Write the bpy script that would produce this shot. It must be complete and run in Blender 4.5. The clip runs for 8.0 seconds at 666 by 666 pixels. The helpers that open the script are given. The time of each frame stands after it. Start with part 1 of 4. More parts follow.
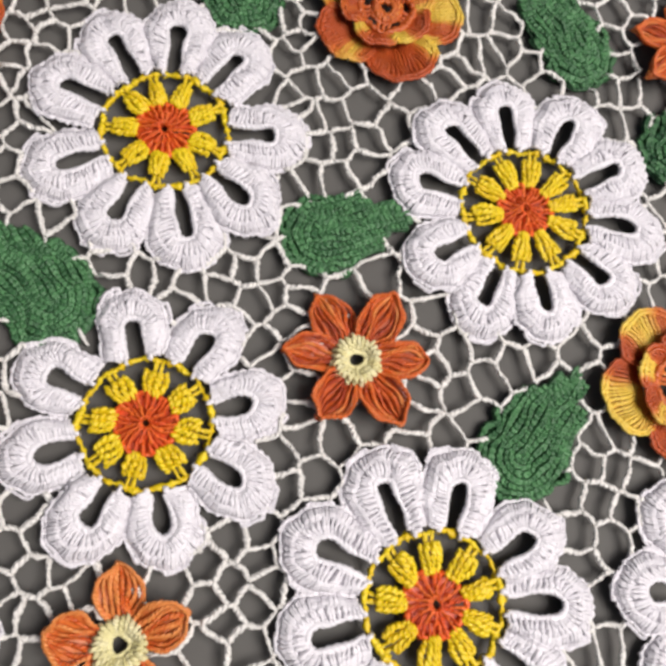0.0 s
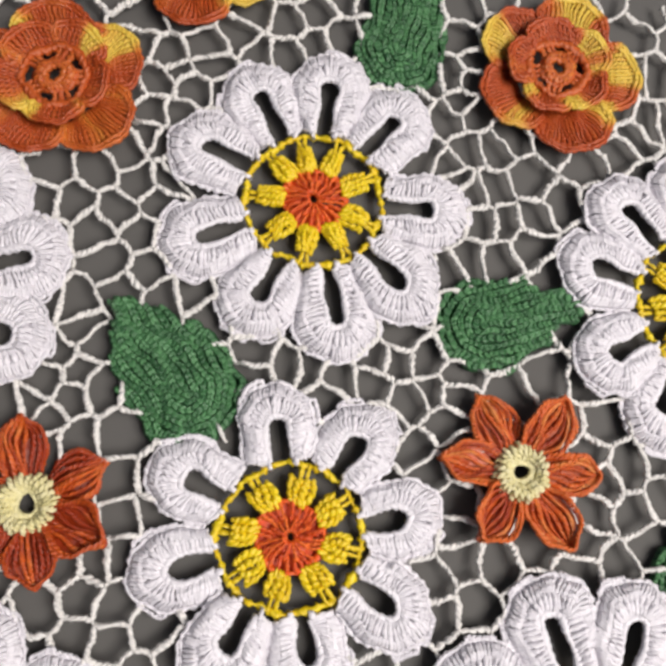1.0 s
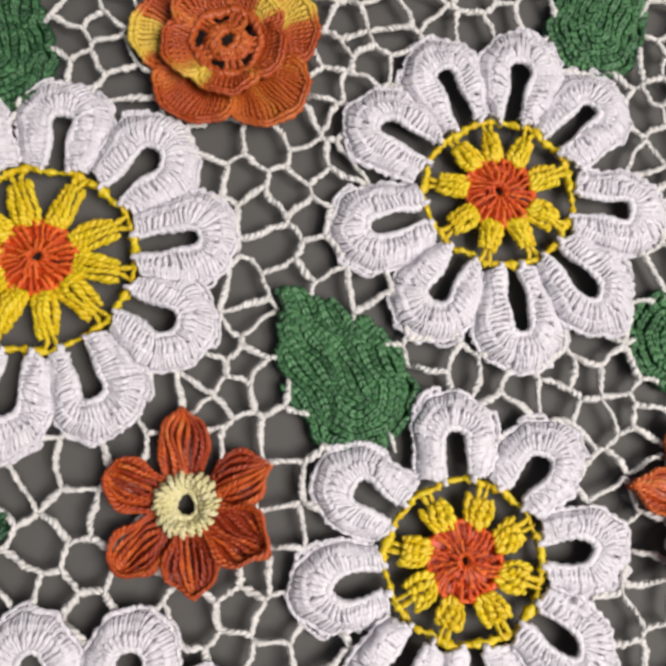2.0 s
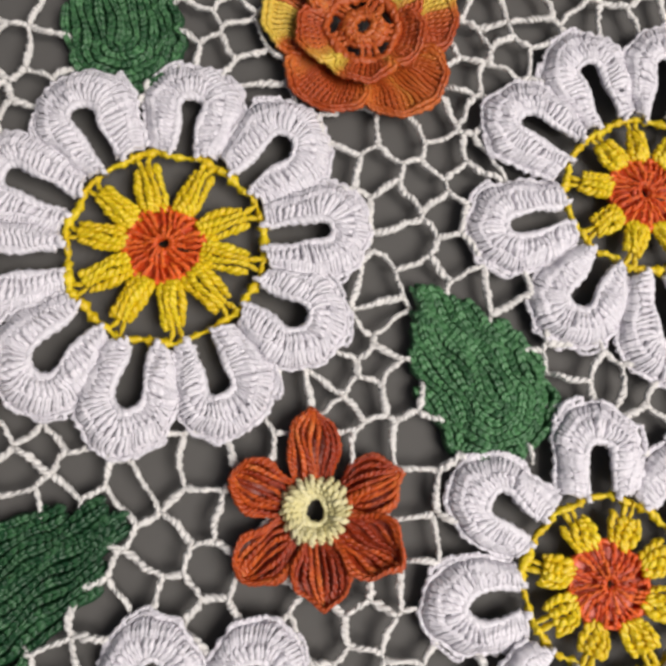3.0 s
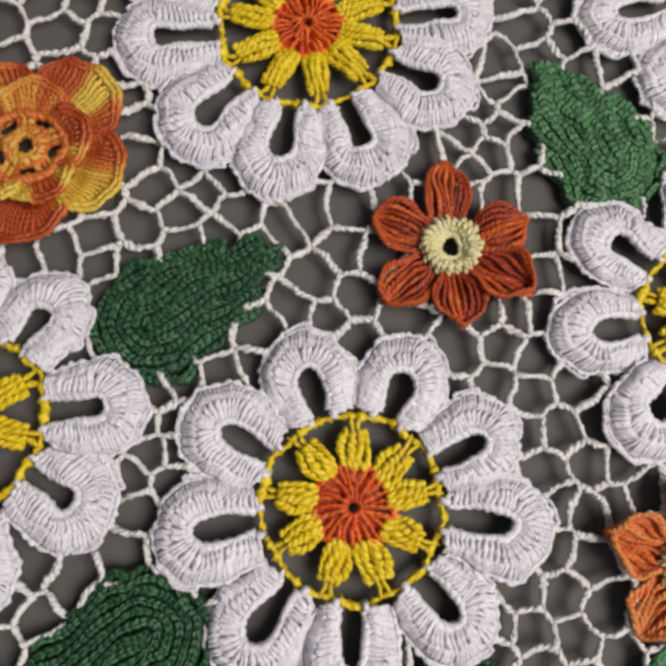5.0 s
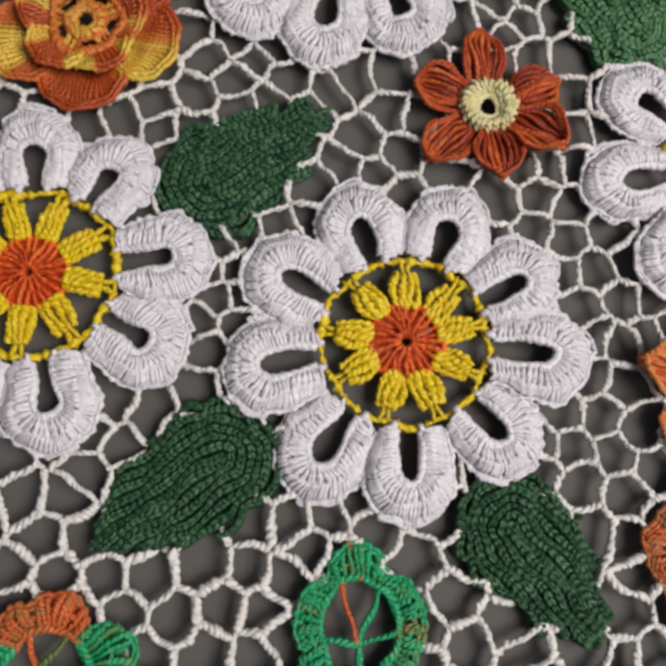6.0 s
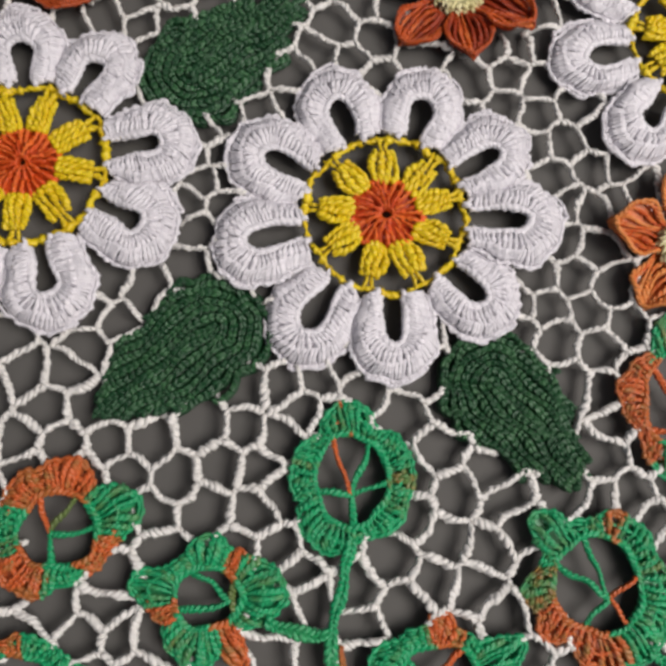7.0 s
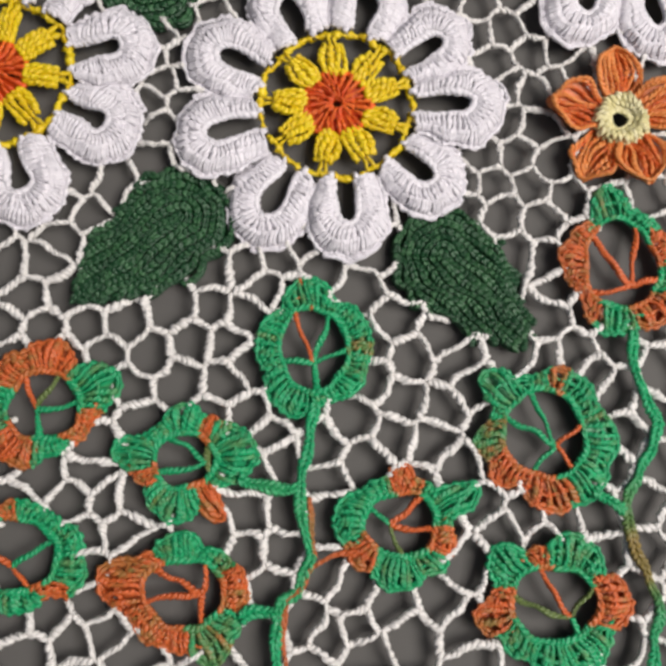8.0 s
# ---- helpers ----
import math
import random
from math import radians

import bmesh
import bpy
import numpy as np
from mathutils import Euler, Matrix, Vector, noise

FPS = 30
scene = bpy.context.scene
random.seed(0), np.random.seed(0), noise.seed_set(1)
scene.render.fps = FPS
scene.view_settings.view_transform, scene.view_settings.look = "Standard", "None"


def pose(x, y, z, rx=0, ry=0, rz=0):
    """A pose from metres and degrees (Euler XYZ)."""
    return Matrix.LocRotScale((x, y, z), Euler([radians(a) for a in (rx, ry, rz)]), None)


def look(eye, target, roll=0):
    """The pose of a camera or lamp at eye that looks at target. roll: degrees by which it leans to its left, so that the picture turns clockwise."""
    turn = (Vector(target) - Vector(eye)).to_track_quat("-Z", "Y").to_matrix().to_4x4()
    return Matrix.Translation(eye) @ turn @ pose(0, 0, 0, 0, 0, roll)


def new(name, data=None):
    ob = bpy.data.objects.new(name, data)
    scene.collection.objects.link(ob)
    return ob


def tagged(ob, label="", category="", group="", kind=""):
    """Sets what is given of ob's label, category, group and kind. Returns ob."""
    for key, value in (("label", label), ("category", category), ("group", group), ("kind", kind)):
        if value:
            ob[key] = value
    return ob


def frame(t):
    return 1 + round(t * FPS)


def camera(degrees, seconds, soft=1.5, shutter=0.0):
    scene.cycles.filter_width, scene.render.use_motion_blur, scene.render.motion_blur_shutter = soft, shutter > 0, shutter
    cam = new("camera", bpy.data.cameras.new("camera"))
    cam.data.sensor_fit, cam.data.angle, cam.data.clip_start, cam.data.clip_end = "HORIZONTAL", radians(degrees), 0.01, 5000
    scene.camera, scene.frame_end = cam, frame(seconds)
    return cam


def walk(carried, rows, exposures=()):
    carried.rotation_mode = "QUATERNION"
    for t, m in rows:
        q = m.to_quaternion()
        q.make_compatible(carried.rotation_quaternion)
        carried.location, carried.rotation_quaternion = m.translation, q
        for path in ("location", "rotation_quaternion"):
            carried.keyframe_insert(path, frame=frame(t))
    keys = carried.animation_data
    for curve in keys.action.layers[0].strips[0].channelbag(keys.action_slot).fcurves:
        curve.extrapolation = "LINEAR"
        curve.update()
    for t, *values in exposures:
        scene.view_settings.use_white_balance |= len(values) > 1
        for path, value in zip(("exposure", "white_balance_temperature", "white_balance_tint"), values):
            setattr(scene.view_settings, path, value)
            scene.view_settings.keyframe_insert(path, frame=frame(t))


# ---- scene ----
cam = camera(50, 8.0, soft=3.8)
PATH = [
    (0, (-0.02872, -0.04734, 0.18037), (-0.00910, -0.01367, 0.03552), 27.785),
    (0.5, (-0.03913, -0.02684, 0.17427), (-0.02174, 0.00674, 0.02911), 25.657),
    (1, (-0.05838, -0.01651, 0.16393), (-0.04417, 0.01545, 0.01806), 24.506),
    (1.5, (-0.07695, -0.01349, 0.15387), (-0.06671, 0.01547, 0.00705), 22.564),
    (2, (-0.08947, -0.01090, 0.14842), (-0.08199, 0.01745, 0.00131), 19.181),
    (2.2, (-0.09533, -0.01153, 0.14657), (-0.08787, 0.01913, -0.00007), 18.567),
    (3.3, (-0.11843, -0.01583, 0.13742), (-0.11597, 0.01427, -0.00951), 12.024),
    (3.5, (-0.12290, -0.01844, 0.13704), (-0.12055, 0.01173, -0.00987), 12.206),
    (4, (-0.13046, -0.03274, 0.13848), (-0.13165, -0.00176, -0.00828), 5.893),
    (4.2, (-0.12992, -0.04020, 0.13971), (-0.13202, -0.00877, -0.00695), 4.199),
    (5.3, (-0.13179, -0.08455, 0.14128), (-0.13051, -0.04987, -0.00465), 8.807),
    (5.5, (-0.13147, -0.08995, 0.14254), (-0.13034, -0.05827, -0.00407), 8.425),
    (6, (-0.13986, -0.10359, 0.14518), (-0.13817, -0.07392, -0.00185), 8.948),
    (6.5, (-0.14049, -0.11816, 0.14735), (-0.13846, -0.08905, 0.00021), 8.596),
    (7, (-0.13563, -0.12807, 0.14766), (-0.13305, -0.10135, 0.00008), 8.810),
    (7.5, (-0.13200, -0.13907, 0.15024), (-0.12886, -0.11330, 0.00251), 9.067),
    (8, (-0.12579, -0.15019, 0.15501), (-0.12349, -0.12870, 0.00657), 6.729),
]
walk(cam, [(t, look(eye, target, roll)) for t, eye, target, roll in PATH],
     exposures=[(0.0, -0.08), (2.0, -0.12), (3.5, -0.18), (5.5, -0.36), (7.0, -0.33), (8.0, -0.12)])

# ---- light: a bright window beside the table, and the pale sky ----
LACE = Vector((-0.06, -0.05, 0.0))
WINDOW_WAY = Vector((0.60, -0.16, 1.0)).normalized()
world = bpy.data.worlds.new("sky")
scene.world = world
world.use_nodes = True
tree = world.node_tree
sky = tree.nodes.new("ShaderNodeTexSky")
sky.sky_type = "NISHITA"
sky.sun_disc = False
sky.sun_elevation = math.asin(WINDOW_WAY.z)
sky.sun_rotation = math.atan2(WINDOW_WAY.x, WINDOW_WAY.y)
sky.dust_density = 8.0
tree.links.new(sky.outputs["Color"], tree.nodes["Background"].inputs["Color"])
tree.nodes["Background"].inputs["Strength"].default_value = 0.028
window = new("window_light", bpy.data.lights.new("window_light", "AREA"))
window.data.shape = "RECTANGLE"
window.data.size, window.data.size_y = 0.52, 0.44
window.data.energy = 8.6
window.data.color = (1.0, 0.955, 0.92)
window.matrix_world = look(LACE + WINDOW_WAY * 0.85, LACE)


# ---- materials ----
def shader(name):
    m = bpy.data.materials.new(name)
    m.use_nodes = True
    nt = m.node_tree
    return m, nt, nt.nodes["Principled BSDF"]


def math_node(nt, op, a, b=None):
    n = nt.nodes.new("ShaderNodeMath")
    n.operation = op
    for k, v in enumerate((a, b)):
        if v is None:
            continue
        if isinstance(v, (int, float)):
            n.inputs[k].default_value = v
        else:
            nt.links.new(v, n.inputs[k])
    return n.outputs[0]


def noise_node(nt, scale, detail=2.0):
    coord = nt.nodes.new("ShaderNodeTexCoord")
    n = nt.nodes.new("ShaderNodeTexNoise")
    n.inputs["Scale"].default_value = scale
    n.inputs["Detail"].default_value = detail
    nt.links.new(coord.outputs["Object"], n.inputs["Vector"])
    return n.outputs["Fac"]


def mix_node(nt, fac, a, b, blend="MIX"):
    n = nt.nodes.new("ShaderNodeMix")
    n.data_type, n.blend_type = "RGBA", blend
    for key, v in (("Factor", fac), ("A", a), ("B", b)):
        socket = n.inputs[{"Factor": 0, "A": 6, "B": 7}[key]]
        if isinstance(v, (int, float)):
            socket.default_value = v
        elif isinstance(v, tuple):
            socket.default_value = (*v, 1)
        else:
            nt.links.new(v, socket)
    return n.outputs[2]


def cotton(name, first, second, third=None, gloss=0.41, sheen=0.0, uneven=0.22):
    """Mercerised cotton thread: dyed along its length between the colours, with twisted plies and fine fibres."""
    m, nt, bsdf = shader(name)
    dye = nt.nodes.new("ShaderNodeAttribute")
    dye.attribute_name = "dye"
    ramp = nt.nodes.new("ShaderNodeValToRGB")
    ramp.color_ramp.elements[0].color = (*first, 1)
    ramp.color_ramp.elements[1].color = (*(third or second), 1)
    if third:
        ramp.color_ramp.elements.new(0.5).color = (*second, 1)
    nt.links.new(dye.outputs["Fac"], ramp.inputs["Fac"])
    broad, grain = noise_node(nt, 120, 3), noise_node(nt, 1400, 3)
    tone = math_node(nt, "ADD", math_node(nt, "MULTIPLY", broad, uneven), math_node(nt, "MULTIPLY", grain, uneven))
    tone = math_node(nt, "ADD", tone, 1.0 - uneven)
    grey = nt.nodes.new("ShaderNodeCombineColor")
    for k in range(3):
        nt.links.new(tone, grey.inputs[k])
    nt.links.new(mix_node(nt, 1.0, ramp.outputs["Color"], grey.outputs[0], "MULTIPLY"), bsdf.inputs["Base Color"])
    bsdf.inputs["Roughness"].default_value = gloss
    bsdf.inputs["Sheen Weight"].default_value = sheen
    bsdf.inputs["Specular IOR Level"].default_value = 0.6
    uv = nt.nodes.new("ShaderNodeUVMap")
    uv.uv_map = "thread"
    split = nt.nodes.new("ShaderNodeSeparateXYZ")
    nt.links.new(uv.outputs["UV"], split.inputs[0])
    def spiral(along, round_):
        turns = math_node(nt, "ADD", math_node(nt, "MULTIPLY", split.outputs[0], along), math_node(nt, "MULTIPLY", split.outputs[1], round_))
        return math_node(nt, "SINE", math_node(nt, "MULTIPLY", turns, 2 * math.pi))
    height = math_node(nt, "ADD", math_node(nt, "MULTIPLY", spiral(1.0, 2.0), 0.9), math_node(nt, "MULTIPLY", spiral(4.0, 9.0), 0.25))
    height = math_node(nt, "ADD", height, grain)
    bump = nt.nodes.new("ShaderNodeBump")
    bump.inputs["Strength"].default_value = 0.42
    bump.inputs["Distance"].default_value = 0.0002
    nt.links.new(height, bump.inputs["Height"])
    nt.links.new(bump.outputs["Normal"], bsdf.inputs["Normal"])
    return m


WHITE = cotton("white_cotton", (0.77, 0.74, 0.79), (0.88, 0.85, 0.895), uneven=0.14)
ECRU = cotton("net_cotton", (0.80, 0.775, 0.74), (0.86, 0.835, 0.80), uneven=0.12)
YELLOW = cotton("yellow_cotton", (0.78, 0.54, 0.004), (0.84, 0.64, 0.012), uneven=0.25)
ORANGE = cotton("orange_cotton", (0.72, 0.08, 0.008), (0.88, 0.17, 0.018), uneven=0.45)
RUST = cotton("rust_cotton", (0.34, 0.034, 0.005), (0.66, 0.115, 0.012), (0.78, 0.28, 0.07), uneven=0.35)
CREAM = cotton("cream_cotton", (0.76, 0.69, 0.34), (0.84, 0.78, 0.48), uneven=0.18)
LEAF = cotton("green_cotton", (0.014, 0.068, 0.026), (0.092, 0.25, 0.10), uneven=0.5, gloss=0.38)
ROSE = cotton("sunset_cotton", (0.46, 0.075, 0.014), (0.62, 0.15, 0.025), (0.82, 0.57, 0.08), uneven=0.3)
CLOVER = cotton("meadow_cotton", (0.014, 0.37, 0.145), (0.14, 0.20, 0.055), (0.64, 0.13, 0.03), uneven=0.5, gloss=0.38)


def cloth_grey():
    m, nt, bsdf = shader("grey_matte")
    broad, fine = noise_node(nt, 6, 4), noise_node(nt, 900, 3)
    tone = mix_node(nt, broad, (0.104, 0.100, 0.095), (0.130, 0.125, 0.119))
    tone = mix_node(nt, math_node(nt, "MULTIPLY", fine, 0.3), tone, (0.105, 0.098, 0.093))
    nt.links.new(tone, bsdf.inputs["Base Color"])
    bsdf.inputs["Roughness"].default_value = 0.85
    bump = nt.nodes.new("ShaderNodeBump")
    bump.inputs["Strength"].default_value = 0.15
    bump.inputs["Distance"].default_value = 0.0001
    nt.links.new(fine, bump.inputs["Height"])
    nt.links.new(bump.outputs["Normal"], bsdf.inputs["Normal"])
    return m


GREY = cloth_grey()


# ---- thread geometry; lengths in millimetres ----
def resample(path, step):
    path = np.asarray(path, float)
    run = np.r_[0, np.cumsum(np.linalg.norm(np.diff(path, axis=0), axis=1))]
    n = max(2, int(round(run[-1] / step)) + 1)
    at = np.linspace(0, run[-1], n)
    return np.stack([np.interp(at, run, path[:, k]) for k in range(path.shape[1])], 1)


def curve(points, step=0.5):
    """A smooth line through a few points."""
    p = np.asarray(points, float)
    p = np.vstack([2 * p[0] - p[1], p, 2 * p[-1] - p[-2]])
    out = []
    for a, b, c, d in zip(p, p[1:], p[2:], p[3:]):
        for s in np.linspace(0, 1, 14, endpoint=False):
            out.append(0.5 * (2 * b + (c - a) * s + (2 * a - 5 * b + 4 * c - d) * s * s + (3 * b - a - 3 * c + d) * s ** 3))
    return resample(np.array(out + [p[-2]]), step)


def ease(path, width=7):
    """The line with its corners rounded off."""
    p = np.asarray(path, float)
    w = np.hanning(width + 2)[1:-1]
    w /= w.sum()
    q = np.pad(p, ((width // 2, width // 2), (0, 0)), mode="edge")
    return np.stack([np.convolve(q[:, k], w, "valid") for k in range(p.shape[1])], 1)


class Yarn:
    """Gathers twisted threads, swept along lines, for one mesh."""

    def __init__(self):
        self.v, self.f, self.uv, self.dye, self.n = [], [], [], [], 0

    def add(self, path, r, plies=2, period=2.0, depth=0.16, sides=6, dye=0.0, closed=False, flat=1.0):
        p = np.asarray(path, float)
        n = len(p)
        if closed:
            t = np.roll(p, -1, 0) - np.roll(p, 1, 0)
        else:
            t = np.gradient(p, axis=0)
        t /= np.linalg.norm(t, axis=1)[:, None] + 1e-9
        side = np.cross(t, (0, 0, 1.0))
        side /= np.linalg.norm(side, axis=1)[:, None] + 1e-6
        up = np.cross(side, t)
        run = np.r_[0, np.cumsum(np.linalg.norm(np.diff(p, axis=0), axis=1))]
        if closed:
            run = run * (round(run[-1] / period) or 1) * period / max(run[-1], 1e-6)
        a = np.arange(sides) / sides
        rr = np.broadcast_to(np.asarray(r, float), (n,)).copy()
        if not closed:
            rr[0] *= 0.35
            rr[-1] *= 0.35
        wave = 1 + depth * np.cos(2 * np.pi * (run[:, None] / period + plies * a[None]))
        rad = rr[:, None] * wave
        ring = p[:, None] + rad[..., None] * (np.cos(2 * np.pi * a)[None, :, None] * side[:, None] + flat * np.sin(2 * np.pi * a)[None, :, None] * up[:, None])
        self.v.append(ring.reshape(-1, 3))
        rows = n if closed else n - 1
        i, j = np.meshgrid(np.arange(rows), np.arange(sides), indexing="ij")
        i2, j2 = (i + 1) % n, (j + 1) % sides
        self.f.append((self.n + np.stack([i * sides + j, i * sides + j2, i2 * sides + j2, i2 * sides + j], -1)).reshape(-1, 4))
        u0, u1 = run[i] / 1.3, np.where(i + 1 < n, run[np.minimum(i + 1, n - 1)], run[-1]) / 1.3
        v0, v1 = j / sides, (j + 1) / sides
        self.uv.append(np.stack([np.stack([u0, v0], -1), np.stack([u0, v1], -1), np.stack([u1, v1], -1), np.stack([u1, v0], -1)], -2).reshape(-1, 2))
        self.dye.append(np.repeat(np.broadcast_to(np.asarray(dye, float), (n,)), sides))
        self.n += n * sides
        return self

    def chain(self, path, r, period=2.2, depth=0.30, dye=0.0, closed=False, sides=5):
        """A chain of stitches: two ropes side by side, twisted against each other."""
        p = np.asarray(path, float)
        t = np.roll(p, -1, 0) - np.roll(p, 1, 0) if closed else np.gradient(p, axis=0)
        across = np.stack([-t[:, 1], t[:, 0], 0 * t[:, 0]], 1)
        across /= np.linalg.norm(across, axis=1)[:, None] + 1e-9
        for side in (-1, 1):
            self.add(p + across * side * r * 0.52, np.ravel(r) * 0.62 if np.ndim(r) else r * 0.62, plies=2 * side, period=period, depth=depth, sides=sides, dye=dye, closed=closed)
        return self

    def rope(self, path, r, period=2.6, dye=0.0, sides=5, closed=False, hand=1, lay=0.42):
        """Two plies laid round each other."""
        p = np.asarray(path, float)
        n = len(p)
        t = np.roll(p, -1, 0) - np.roll(p, 1, 0) if closed else np.gradient(p, axis=0)
        t /= np.linalg.norm(t, axis=1)[:, None] + 1e-9
        side = np.cross(t, (0, 0, 1.0))
        side /= np.linalg.norm(side, axis=1)[:, None] + 1e-6
        up = np.cross(side, t)
        run = np.r_[0, np.cumsum(np.linalg.norm(np.diff(p, axis=0), axis=1))]
        if closed:
            run = run * (round(run[-1] / period) or 1) * period / max(run[-1], 1e-6)
        rr = np.broadcast_to(np.asarray(r, float), (n,))[:, None]
        for half in (0.0, math.pi):
            a = (hand * 2 * math.pi * run / period + half)[:, None]
            self.add(p + rr * lay * (np.cos(a) * side + np.sin(a) * up), rr[:, 0] * 0.62, depth=0.05, sides=sides, dye=dye, closed=closed)
        return self

    def strip(self, inner, outer, dye=0.0):
        """A flat band between two lines."""
        a, b = np.asarray(inner, float), np.asarray(outer, float)
        n = len(a)
        self.v.append(np.concatenate([a, b]))
        k = np.arange(n - 1)
        self.f.append(self.n + np.stack([k, k + 1, n + k + 1, n + k], -1))
        self.uv.append(np.tile([(0.0, 0.0), (0.2, 0.0), (0.2, 0.2), (0.0, 0.2)], (n - 1, 1)))
        self.dye.append(np.full(2 * n, float(dye)))
        self.n += 2 * n
        return self

    phase = 0.0

    def mesh(self, name, material):
        v = np.concatenate(self.v)
        x, y, z, h = v[:, 0], v[:, 1], v[:, 2], Yarn.phase
        # uneven tension of the hand-worked thread, broad and fine
        dx = 0.32 * np.sin(0.83 * x + 0.57 * y + h) + 0.05 * np.sin(3.1 * y - 2.3 * x + 2 * h) + 0.03 * np.sin(7.7 * x + 5.1 * z + h)
        dy = 0.32 * np.sin(0.71 * y - 0.63 * x + 1.7 * h) + 0.05 * np.sin(2.7 * x + 2.9 * y + h) + 0.03 * np.sin(8.3 * y + 4.7 * z + h)
        dz = 0.22 * np.sin(0.9 * x - 0.5 * y + 2.3 * h) + 0.07 * np.sin(2.9 * x + 2.5 * y + 3 * h) + 0.03 * np.sin(6.9 * x - 7.3 * y)
        v = (v + np.stack([dx, dy, dz], 1)) * 0.001
        f = np.concatenate(self.f)
        me = bpy.data.meshes.new(name)
        me.vertices.add(len(v))
        me.vertices.foreach_set("co", v.astype(np.float32).ravel())
        me.loops.add(f.size)
        me.loops.foreach_set("vertex_index", f.astype(np.int32).ravel())
        me.polygons.add(len(f))
        me.polygons.foreach_set("loop_start", (np.arange(len(f)) * 4).astype(np.int32))
        me.polygons.foreach_set("use_smooth", np.ones(len(f), bool))
        uv = me.uv_layers.new(name="thread")
        uv.data.foreach_set("uv", np.concatenate(self.uv).astype(np.float32).ravel())
        dye = me.attributes.new("dye", "FLOAT", "POINT")
        dye.data.foreach_set("value", np.concatenate(self.dye).astype(np.float32))
        me.update(calc_edges=True)
        me.materials.append(material)
        return me


def part(name, yarn, material, parent, label="", place=None):
    ob = new(name, yarn.mesh(name, material))
    ob.parent = parent
    if place is not None:
        ob.matrix_basis = place
    return tagged(ob, label=label)


def thing(name, x, y, turn=0.0, z=0.0, **tags):
    ob = new(name)
    ob.empty_display_size = 0.01
    ob.matrix_basis = pose(x / 1000, y / 1000, (z - 1.6) / 1000, 0, 0, turn)
    return tagged(ob, **tags)


def ring_line(r, n, z=0.0, wobble=0.0):
    a = np.linspace(0, 2 * np.pi, n, endpoint=False)
    rr = r * (1 + wobble * np.sin(3 * a + r))
    return np.stack([rr * np.cos(a), rr * np.sin(a), np.full(n, z)], 1)


SHAPES = []  # (x, y, test) of every motif, for the net that runs between them
rnd = random.Random(7)


